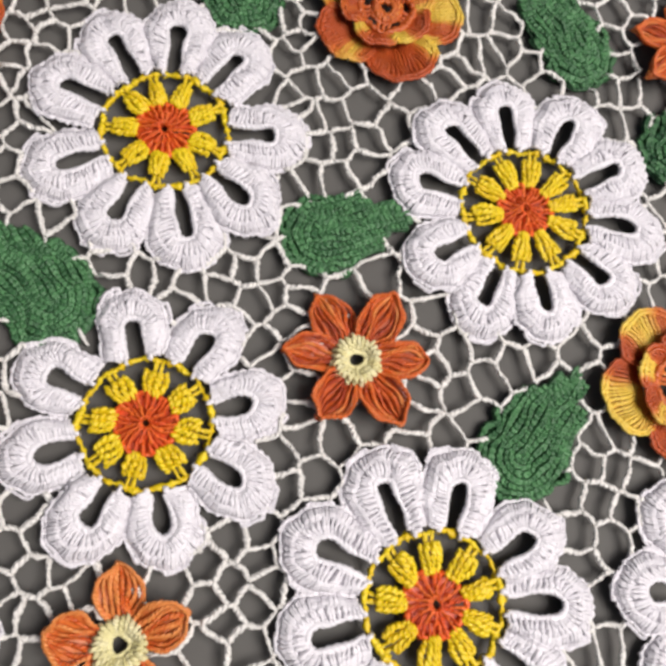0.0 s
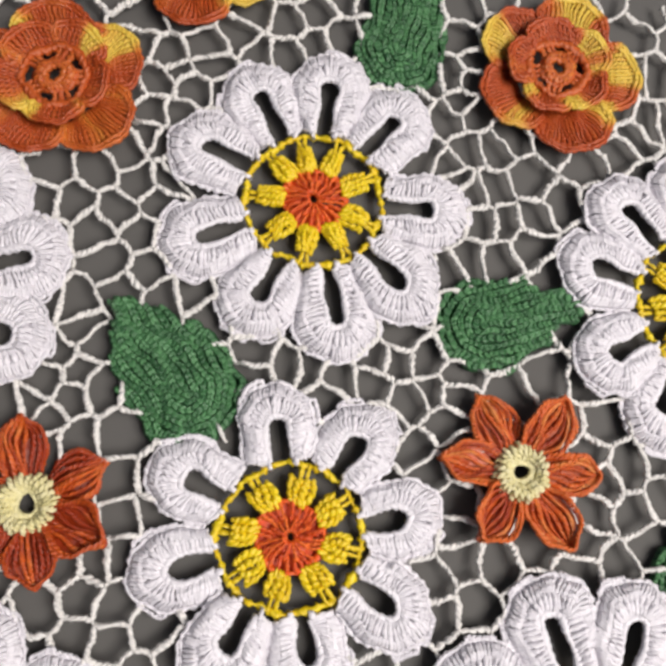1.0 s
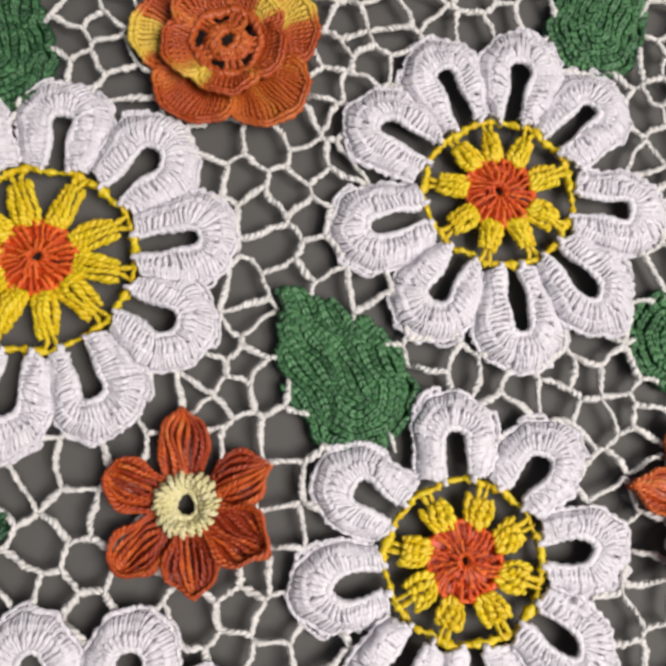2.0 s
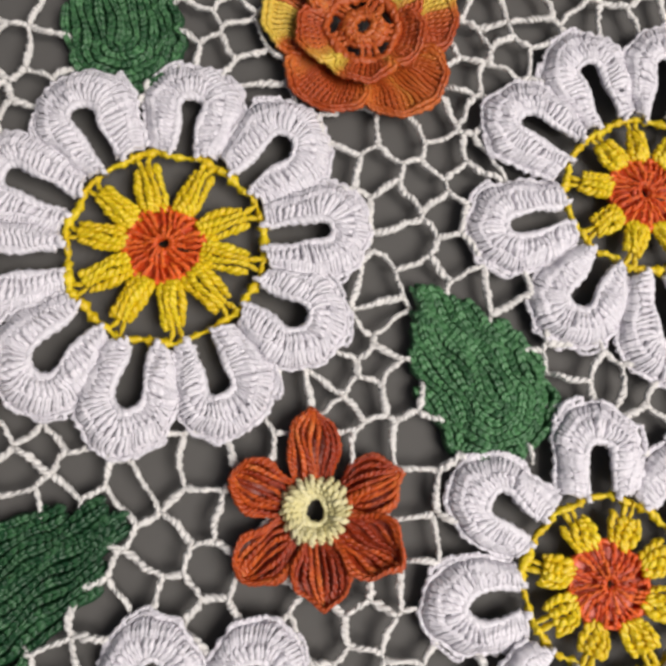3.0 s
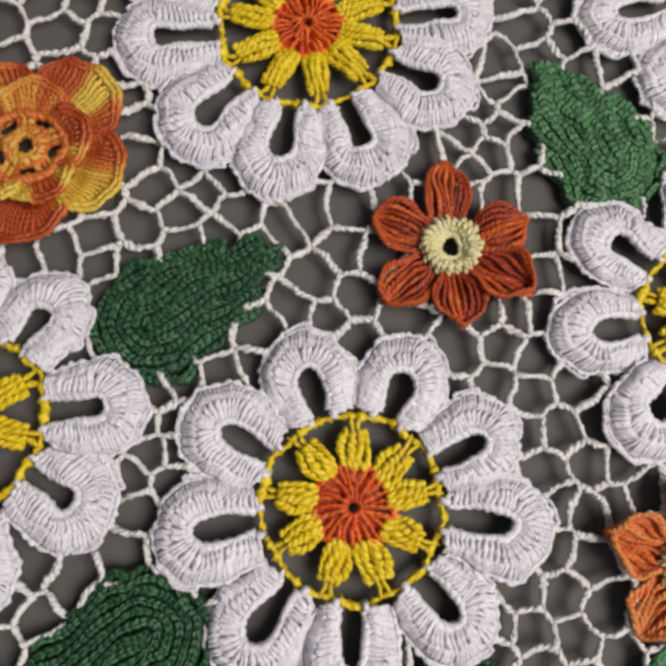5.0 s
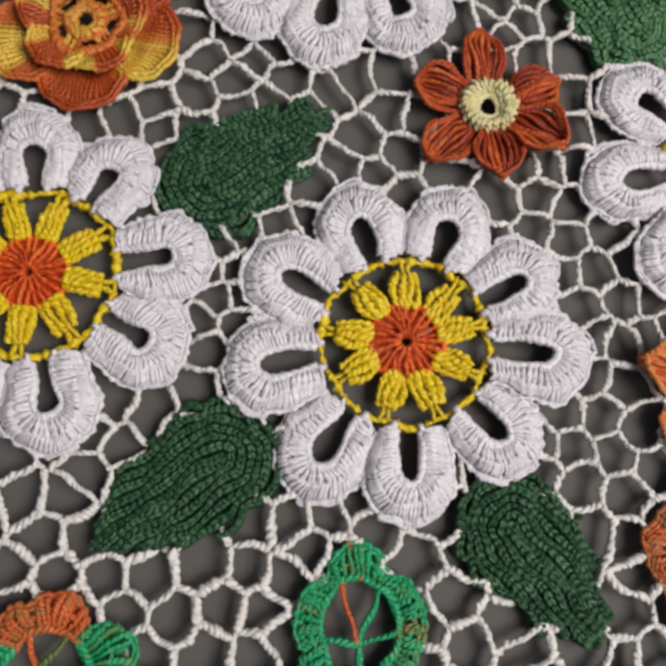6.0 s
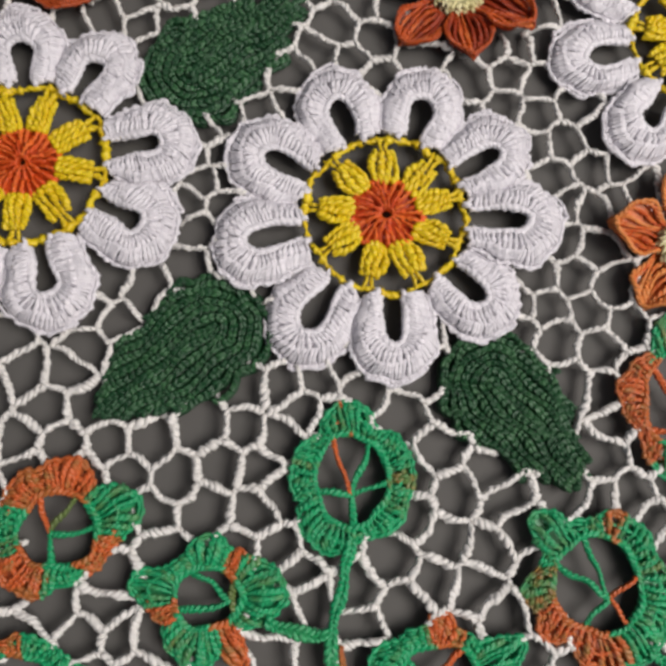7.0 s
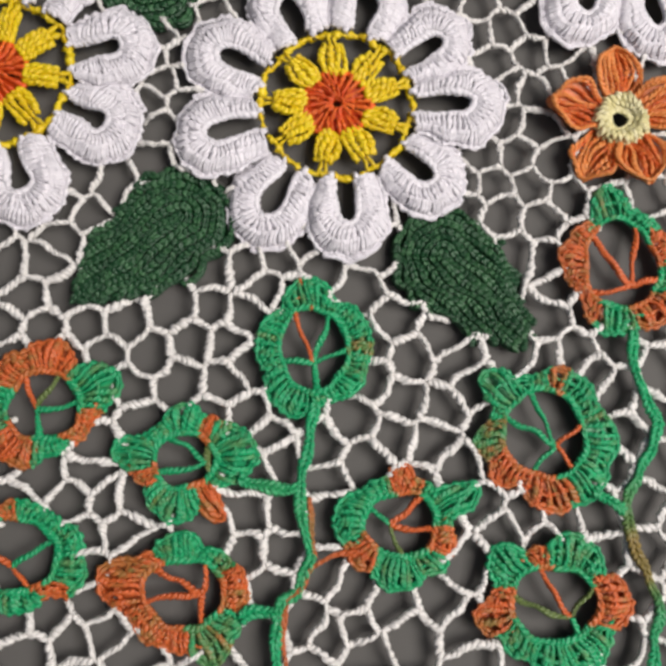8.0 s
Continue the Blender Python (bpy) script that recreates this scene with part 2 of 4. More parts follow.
# ---- daisies ----
def daisy_petal(parent, angle, ring, slot, band, left, right, lift):
    """One petal: a loop of chain with tall stitches worked round it, edged by a twisted cord. The slot stays open."""
    seed = rnd.random()
    Yarn.phase = seed * 40
    width = [min(slot * 0.315, (slot - 1) * math.tan(g) * 0.985) for g in (left, right)]
    base = [max(3.2, ring * math.tan(g) * 0.97) for g in (left, right)]
    sw, sb = 2.75 + 0.6 * rnd.random(), 1.9 + 0.7 * rnd.random()
    cap, y0, top = slot + 0.9 - sw, ring + 0.35, slot + band
    point = rnd.uniform(0.0, 1.5)
    lean = rnd.uniform(-1.0, 1.0)
    inner, outer = [], []
    legs, arch = 10, 16
    for side in (0, 1):
        rows = []
        for k in range(legs):
            s = k / legs
            w = base[side] + (width[side] - base[side]) * math.sin(s * math.pi / 2) ** 1.1
            rows.append(((sb + (sw - sb) * s, y0 + (cap - y0) * s), (w, y0 + (cap + 1.0 - y0) * s)))
        if side == 0:
            for (a, b), (c, d) in rows:
                inner.append((-a, b)), outer.append((-c, d))
            for k in range(arch + 1):
                s = math.pi * (1 - k / arch)
                w = width[0] if math.cos(s) < 0 else width[1]
                inner.append((sw * math.cos(s), cap + sw * math.sin(s)))
                cs, sn = math.cos(s), math.sin(s)
                outer.append((w * math.copysign(abs(cs) ** 0.97, cs), cap + 1 + (top - cap - 1) * sn ** 0.93 + point * (sn ** 10 - 0.3)))
        else:
            for (a, b), (c, d) in reversed(rows):
                inner.append((a, b)), outer.append((c, d))
    inner, outer = np.array(inner), np.array(outer)
    bend = lambda p: np.c_[p[:, 0] + lean * ((p[:, 1] - ring) / 20) ** 2, p[:, 1]]
    inner, outer = bend(inner), bend(outer)
    n = len(inner)
    ragged = np.array([noise.noise((k * 0.35, seed * 50, 1.0)) for k in range(n)])
    outer = outer + (outer - inner) / np.linalg.norm(outer - inner, axis=1)[:, None] * ragged[:, None] * 0.7
    rise = np.clip((inner[:, 1] - ring) / 8, 0.10, 1)
    high = 1.2 + 0.95 * rise
    ridge = lambda s, k: 0.55 + high[k] * (math.sin(math.pi * (0.24 + 0.70 * s)) ** 0.8) + 0.16 * math.sin(math.pi * 2 * max(0.0, s - 0.5)) - 0.15 * s

    def across(k, s):
        """A point of the band between slot and edge, at stitch k, which may lie between two."""
        i = min(n - 2, max(0, int(k)))
        f = k - i
        a, b = inner[i] + (inner[i + 1] - inner[i]) * f, outer[i] + (outer[i + 1] - outer[i]) * f
        return (*(a + (b - a) * s), ridge(s, i))
    body = Yarn()
    low = [np.array([across(k, s) for k in range(n)]) - (0, 0, 0.74) for s in (0.0, 0.25, 0.5, 0.75, 1.0)]
    for a, b in zip(low, low[1:]):
        body.strip(a, b, 0.0)
    # the tall stitches beside the slot
    for k in range(n):
        skew, tall = rnd.uniform(-0.22, 0.22), rnd.uniform(-0.2, 0.15)
        pts = np.array([across(min(n - 1.0, max(0.0, k + skew * math.sin(math.pi * s))), s) for s in np.linspace(0.02, 0.62, 9)])
        pts[:, 2] += tall - 0.25 * np.linspace(0, 1, 9) ** 4
        body.add(pts, np.linspace(0.48, 0.66, 9) * rnd.uniform(0.88, 1.1), plies=2, period=rnd.uniform(1.8, 2.4), depth=0.16, sides=6, flat=1.5, dye=0.4 + 0.6 * rnd.random())
    # the second round: short slanting loops, two to a stitch, towards the edge
    for k in range(n - 1):
        for half in (0.0, 0.5):
            bias = rnd.uniform(0.25, 0.6)
            pts = np.array([across(min(n - 1.0, k + half + bias * (s - 0.5) * 2), s) for s in np.linspace(0.52, 1.0, 7)])
            pts[:, 2] += 0.10 + 0.16 * np.sin(np.linspace(0, math.pi, 7)) + rnd.uniform(-0.1, 0.1)
            body.add(pts, 0.40 * rnd.uniform(0.85, 1.2) * np.array([0.8, 1.1, 1.2, 1.0, 1.1, 1.2, 0.9]), period=1.6, depth=0.16, sides=5, dye=rnd.random())
    turn = pose(0, 0, lift / 1000, rnd.uniform(-1.2, 1.2), rnd.uniform(-4.0, 4.0), math.degrees(angle) - 90)
    petal = part("petal", body, WHITE, parent, "", turn)
    cord = Yarn()
    cord.add(ease(resample(np.c_[inner, 1.15 + 0.95 * rise], 0.4)), 0.92, plies=2, period=1.9, depth=0.13, dye=0.9)
    for q in (inner[0], inner[-1]):
        out = math.copysign(0.5, q[0])
        cord.add([(q[0] + out, q[1] + 0.9, 1.3), (q[0] + out, q[1] - 0.1, 2.1), (q[0] + out * 0.9, q[1] - 0.8, 1.8), (q[0] + out * 0.8, q[1] - 1.0, 0.9), (q[0] + out * 0.8, q[1] - 0.6, 0.0)], 0.72, period=1.5, depth=0.2, dye=0.5)
    part("slot_cord", cord, WHITE, petal)
    edge = Yarn()
    line = np.c_[outer * 1.0, 0.75 + 0.25 * ragged]
    line = ease(resample(line, 0.42), 11)
    loops = 0.8 + 0.14 * np.sin(np.arange(len(line)) * 0.42 * 2 * math.pi / 2.3 + 5 * seed)
    edge.chain(line, loops[:, None], period=2.2, dye=0.8)
    # loose picots outside the edge
    for _ in range(3):
        k = rnd.randrange(legs - 2, n - legs)
        a, b = outer[k], outer[min(n - 1, k + 3)]
        away = (outer[k + 1] - inner[k + 1]) / np.linalg.norm(outer[k + 1] - inner[k + 1])
        bow = rnd.uniform(0.8, 1.6)
        edge.rope(curve([(*a, 0.7), (*(a + away * bow), 0.9), (*(b + away * bow), 0.9), (*b, 0.7)], 0.36), 0.5, period=2.0, dye=0.7)
    part("edging", edge, WHITE, petal, "twisted white edging cord")


def daisy(x, y, ring, petals, band=8.0, hub=8.0, deep=0.0):
    ob = thing("daisy", x, y, label="white crocheted daisy with yellow spokes and orange centre", category="crochet flower", group="daisies in the lace")
    petals = sorted((radians(a % 360), r) for a, r in petals)
    n = len(petals)
    gaps = [((petals[(k + 1) % n][0] - petals[k][0]) % (2 * math.pi)) / 2 for k in range(n)]
    for k, (a, r) in enumerate(petals):
        daisy_petal(ob, a, ring, r + deep, (band - deep) * rnd.uniform(0.94, 1.06), gaps[k], gaps[k - 1], 0.35 * (k % 2) + rnd.uniform(0, 0.25))
    # the yellow round that carries the petals
    hoop = Yarn()
    m = int(ring * 14)
    line = ring_line(ring, m, 1.0, 0.012)
    line[:, :2] *= (1 - 0.03 * np.abs(np.sin(np.linspace(0, 2 * np.pi, m, endpoint=False) * n / 2 + petals[0][0])))[:, None]
    a = np.linspace(0, 2 * np.pi, m, endpoint=False)
    hoop.add(line, 0.78 + 0.2 * np.cos(a * n * 4) + 0.1 * np.sin(a * 7), plies=2, period=2.1, depth=0.32, closed=True, dye=0.5 + 0.5 * np.sin(a * 9))
    part("ring", hoop, YELLOW, ob, "thin yellow crocheted ring")
    for k in range(n):
        at = petals[k][0] + gaps[k] + rnd.uniform(-0.05, 0.05)
        tuft = Yarn()
        long = ring - hub
        fat = min(3.0, 0.5 * (hub + ring) * math.sin(gaps[k]) * 0.66) * rnd.uniform(0.9, 1.08)
        for j in np.linspace(-1, 1, 4):
            pts = []
            drift = rnd.uniform(-0.25, 0.25)
            for s in np.linspace(0, 1, 24):
                swell = math.sin(math.pi * min(1, 0.12 + 0.64 * s)) ** 0.65
                pts.append((j * fat * 0.80 * swell + drift * math.sin(5 * s + j), hub - 1.0 + (long - 2.0) * s, 0.9 + (1.6 - 0.7 * j * j) * swell))
            lumps = 1 + 0.12 * np.sin(np.arange(24) * 0.9 + rnd.uniform(0, 6))
            tuft.rope(pts, 0.90 * lumps * rnd.uniform(0.92, 1.1), period=rnd.uniform(2.6, 3.4), sides=6, dye=rnd.random(), lay=0.34)
        for j in (-1, 1):
            tuft.add([(j * 0.5, ring - 4.4, 1.4), (j * 0.75, ring - 1.8, 1.4), (j * 1.2, ring + 0.1, 1.2)], 0.66, period=2.0, depth=0.25, dye=0.4)
        part("spoke", tuft, YELLOW, ob, "", pose(0, 0, 0, 0, 0, math.degrees(at) - 90))
    eye = Yarn()
    Yarn.phase = rnd.uniform(0, 40)
    for count, r0, r1, z0, thick in ((14, 0.9, 4.6, 1.7, 0.62), (25, 3.6, hub, 1.25, 0.66)):
        for k in range(count):
            a = 2 * math.pi * (k + rnd.uniform(-0.2, 0.2)) / count
            far = r1 + rnd.uniform(-0.25, 0.3)
            slant = rnd.uniform(0.02, 0.14)
            pts = []
            for s in np.linspace(0, 1, 12):
                r = r0 + (far - r0) * s
                pts.append((r * math.cos(a + slant * s), r * math.sin(a + slant * s), z0 + 0.95 * math.sin(math.pi * (0.15 + 0.8 * s)) ** 0.8))
            eye.rope(pts, np.linspace(0.45, 0.95, 12) * thick, period=2.2, dye=rnd.random())
    eye.add(ring_line(1.7, 28, 2.0, 0.05), 0.62, period=1.5, closed=True, dye=0.2)
    eye.add(ring_line(hub - 0.3, 90, 1.25, 0.02), 0.75, period=2.0, depth=0.3, closed=True, dye=0.4)
    eye.strip(ring_line(1.2, 40, 0.4), ring_line(hub - 0.5, 40, 0.4))
    part("flower_centre", eye, ORANGE, ob, "round orange centre with fine radial stitches")
    reach = [(a, r + band) for a, r in petals]

    def inside(px, py):
        a, d = math.atan2(py, px) % (2 * math.pi), math.hypot(px, py)
        k = min(range(n), key=lambda i: abs((a - reach[i][0] + math.pi) % (2 * math.pi) - math.pi))
        off = (a - reach[k][0] + math.pi) % (2 * math.pi) - math.pi
        half = gaps[k] if off > 0 else gaps[k - 1]
        return d < reach[k][1] * (1 - 0.27 * min(1, abs(off) / half) ** 2.4)
    SHAPES.append((x, y, 48, inside))


# centre, ring radius, and the direction and slot end of each petal
DAISIES = [
    (-47.0, 52.9, 17.2, [(-158, 30.6), (-117, 29.7), (-80, 32.0), (-46, 31.0), (-4, 29.8), (46, 30.5), (83, 31.5), (117, 31.0), (154, 30.0)]),
    (52.5, 28.7, 18.6, [(-153, 30.9), (-120, 31.8), (-86, 30.0), (-47, 30.4), (-11, 32.2), (23, 31.7), (59, 31.8), (96, 32.0), (129, 32.4), (164, 31.4)]),
    (-52.0, -27.1, 16.4, [(-165, 27.0), (-121, 27.0), (-81, 26.5), (-34, 27.6), (9, 26.6), (54, 27.1), (97, 26.5), (150, 26.8)]),
    (16.9, -74.1, 17.6, [(-169, 31.0), (-125, 30), (-82, 30), (-40, 30), (-4, 32.1), (29, 30.2), (73, 30.2), (111, 32.0), (150, 32.1)]),
    (-145.1, 28.6, 20.3, [(-165, 34.4), (-127, 34.3), (-93, 33.5), (-60, 32.6), (-22, 32.3), (12, 33.5), (49, 33.7), (88, 32.4), (130, 34.3), (162, 35.4)]),
    (-123.1, -74.4, 17.8, [(-164, 29.0), (-122, 29.4), (-84, 27.0), (-40, 26.6), (0, 29.4), (33, 27.5), (74, 26.4), (116, 26.8), (157, 28.2)], 8.6, 8.0, 1.2),
    (-202.2, -67.8, 18.2, [(-72, 30.1), (-25, 29.4), (12, 29.4), (59, 27.8), (97, 28.0), (-112, 29), (-150, 29), (172, 29), (134, 29)]),
    (102.6, -80.0, 18.0, [(170 + 40 * k, 30.5) for k in range(9)]),
]
for row in DAISIES:
    daisy(*row)


# ---- six-pointed flowers with a cream eye ----
def star(x, y, tips, pale=0.25, eye=6.3):
    ob = thing("star_flower", x, y, label="orange crocheted star flower with a cream centre", category="crochet flower", group="star flowers in the lace")
    tips = sorted((radians(a % 360), r) for a, r in tips)
    n = len(tips)
    for k, (a, r) in enumerate(tips):
        y_, wide = Yarn(), min(5.5, 41.0 / n * 0.80) * rnd.uniform(0.94, 1.06)
        Yarn.phase = rnd.uniform(0, 40)
        cup, puff = rnd.choice(((2.4, 0.5), (0.6, 2.6), (1.6, 1.4)))

        def breadth(s):
            return wide * (0.40 + 0.60 * math.sin(math.pi * min(1, 0.85 * s))) * (1 - 0.9 * max(0.0, (s - 0.5) / 0.5) ** 3.0)

        def place(j, s):
            return (j * breadth(s) + 0.55 * math.sin(7 * s + j * 5 + wide * 9) * (1 - 0.8 * s), eye - 2.0 + (r - eye + 2.0) * s * (1 - 0.05 * j * j),
                    0.9 + cup * 1.4 * math.sin(math.pi * min(1, 0.75 * s)) * j * j + puff * math.sin(math.pi * min(1, s * 1.05)) * (1 - 0.85 * j * j))
        steps = np.linspace(0, 1, 34)
        for j in np.linspace(-0.9, 0.9, 8):
            y_.rope([place(j, s) for s in steps], 0.58 * rnd.uniform(0.7, 1.2), period=rnd.uniform(1.9, 2.6), dye=np.clip(pale + rnd.uniform(-0.35, 0.35) + 0.45 * (steps - 0.45) + 0.15 * np.sin(steps * 21 + j * 9), 0, 1))
        for a_, b_ in ((-0.9, 0.0), (0.0, 0.9)):
            low = lambda j: [(q[0], q[1], max(0.25, q[2] - 1.4)) for q in (place(j, s) for s in steps)]
            y_.strip(low(a_), low(b_), max(0.0, pale - 0.1))
        petal = part("petal", y_, RUST, ob, "", pose(0, 0, 0, rnd.uniform(-2, 8), rnd.uniform(-11, 11), math.degrees(a) - 90))
        rim = [place(-1, s) for s in steps] + [place(1, s) for s in steps[::-1]]
        part("edging", Yarn().rope(resample(rim, 0.36), 0.54, period=2.4, dye=min(1, pale + 0.15)), RUST, petal)
    mid = Yarn()
    count = 25
    for k in range(count):
        a = 2 * math.pi * k / count
        pts = []
        for s in np.linspace(0, 1, 9):
            rr = 2.3 + (eye - 2.3 + 0.45 * (k % 2)) * s
            pts.append((rr * math.cos(a), rr * math.sin(a), 0.9 + 2.6 * math.sin(math.pi * (s ** 1.5 * 0.86 + 0.04)) + 0.12 * math.sin(9 * s + k * 2)))
        mid.rope(resample(pts, 0.36), 0.74, period=2.4, dye=rnd.random())
    mid.strip(ring_line(2.2, 40, 0.6), ring_line(eye - 0.4, 40, 0.6))
    mid.add(ring_line(2.3, 30, 1.6, 0.03), 0.6, period=1.5, closed=True, dye=0.4)
    part("flower_centre", mid, CREAM, ob, "domed cream ring with an open hole")

    def inside(px, py):
        a, d = math.atan2(py, px) % (2 * math.pi), math.hypot(px, py)
        k = min(range(n), key=lambda i: abs((a - tips[i][0] + math.pi) % (2 * math.pi) - math.pi))
        off = abs((a - tips[k][0] + math.pi) % (2 * math.pi) - math.pi)
        return d < max(8.5, tips[k][1] - 1.2 - 32 * off ** 1.5)
    SHAPES.append((x, y, 25, inside))


star(1.5, -12.8, [(-130, 19.2), (-60, 20.6), (-1, 19.9), (59, 21.0), (119, 21.0), (171, 20.0)], 0.42)
star(-108.8, -19.6, [(-132, 19.3), (-76, 18.2), (-27, 19.6), (28, 18.6), (100, 19.7), (162, 18.0)], 0.12)
star(-57.6, -77.3, [(-124, 17.4), (-69, 17.2), (22, 17.3), (93, 18.7), (166, 17.8)], 0.80, 6.0)
star(114.6, 81.3, [(-153, 23), (162, 22), (-100, 20), (100, 20), (40, 20), (-40, 20)], 0.4)
star(-223.0, 34.0, [(6, 18), (70, 18), (130, 18), (-60, 18), (-120, 18), (180, 18)], 0.7)


# ---- layered roses ----
def rose(x, y, turn, warm, lobes=5, size=1.0):
    ob = thing("rose", x, y, turn, label="layered orange and yellow crocheted rose with open centre", category="crochet flower", group="roses in the lace")

    def dyed(a, r_out, heat):
        return min(1, max(0, heat - 0.15 + 2.8 * noise.noise((math.cos(a) * 1.7 + x, math.sin(a) * 1.7 + y, r_out * 0.23))))

    def frill(name, r_in, r_out, z_in, z_out, dip, phase, count, heat, label=""):
        each = max(5, int(2 * math.pi * r_out / count / 1.22))
        for c in range(count):
            Yarn.phase = rnd.uniform(0, 40)
            y_, inner, outer, tints = Yarn(), [], [], []
            grow = rnd.uniform(0.94, 1.05)
            for k in range(each + 1):
                f = k / each
                a = phase + 2 * math.pi * (c + f * 1.04) / count
                lobe = math.sin(math.pi * min(1, max(0, f))) ** 0.5
                ro, ri = r_out * grow * (1 - dip + dip * lobe), r_in
                z = z_out - 0.8 * (1 - lobe) + 0.5 * f
                cs, sn = math.cos(a), math.sin(a)
                inner.append((ri * cs, ri * sn, z_in - 0.7)), outer.append((ro * cs, ro * sn, z - 0.6))
                tints.append(dyed(a, r_out, heat))
                pts = [((ri + (ro - ri) * s) * cs, (ri + (ro - ri) * s) * sn, z_in + (z - z_in) * s + 0.6 * math.sin(math.pi * s)) for s in np.linspace(0, 1, 18)]
                y_.rope(pts, np.linspace(0.48, 0.66, 18) * rnd.uniform(0.88, 1.1), period=2.4, dye=min(1, max(0, tints[-1] + rnd.uniform(-0.12, 0.12))))
            y_.strip(inner, outer, tints[0])
            petal = part(name, y_, ROSE, ob, label)
            rim = resample(np.array(outer) + (0, 0, 1.0), 0.5)
            part("edging", Yarn().chain(rim, 0.95, period=2.2, dye=np.interp(np.linspace(0, 1, len(rim)), np.linspace(0, 1, len(tints)), tints)), ROSE, petal)

    frill("outer_petal", 10.4 * size, 21.8 * size, 0.2, 2.4, 0.36, 0.2, lobes, warm + 0.05, "scalloped outer petal in yellow and orange thread")
    frill("inner_petal", 7.7 * size, 13.8 * size, 2.6, 4.8, 0.26, 0.75, lobes, warm - 0.1)
    mid = Yarn()
    tint = np.clip(warm + 0.4 * np.sin(np.linspace(0, 2 * math.pi, 400)), 0, 1)
    for r, w, z in ((2.3, 0.85, 4.0), (3.5, 1.0, 3.7), (4.5, 0.7, 3.2), (7.7, 1.0, 3.4)):
        count = int(r * 14)
        mid.add(ring_line(r * size, count, z, 0.04), w, period=2.1, depth=0.3, sides=8, closed=True, dye=np.resize(tint, count) if r < 4 else max(0, warm - 0.1))
    for k in range(22):
        a = 2 * math.pi * k / 22
        mid.rope([(r * math.cos(a), r * math.sin(a), 3.3 + 1.1 * math.sin(math.pi * (r - 1.7) / 3.2)) for r in np.linspace(1.9, 4.7, 8)], 0.55, period=2.0, dye=min(1, max(0, warm + rnd.uniform(-0.25, 0.25))))
    for k in range(5):
        a = 2 * math.pi * (k + 0.3) / 5
        for w in (-0.32, 0.0, 0.32):
            mid.rope([(r * math.cos(a + w * 4.5 / r), r * math.sin(a + w * 4.5 / r), 3.2) for r in np.linspace(4.2, 8.0 * size, 10)], 0.7, period=2.2, dye=max(0, warm + rnd.uniform(-0.2, 0.2)))
    part("flower_centre", mid, ROSE, ob, "openwork orange centre ring with five holes")

    def inside(px, py):
        f = (math.atan2(py, px) - radians(turn) - 0.2) / (2 * math.pi) * lobes % 1
        return math.hypot(px, py) < 21.8 * size * (0.64 + 0.36 * math.sin(math.pi * f) ** 0.5) - 0.8
    SHAPES.append((x, y, 24, inside))


rose(16.8, 91.2, 20, 0.30)
rose(-110.4, 81.8, 50, 0.24)
rose(-199.5, -10.0, 10, 0.62)
rose(-77.4, 120.4, 0, 0.50)
rose(90.4, -22.5, 70, 0.42)


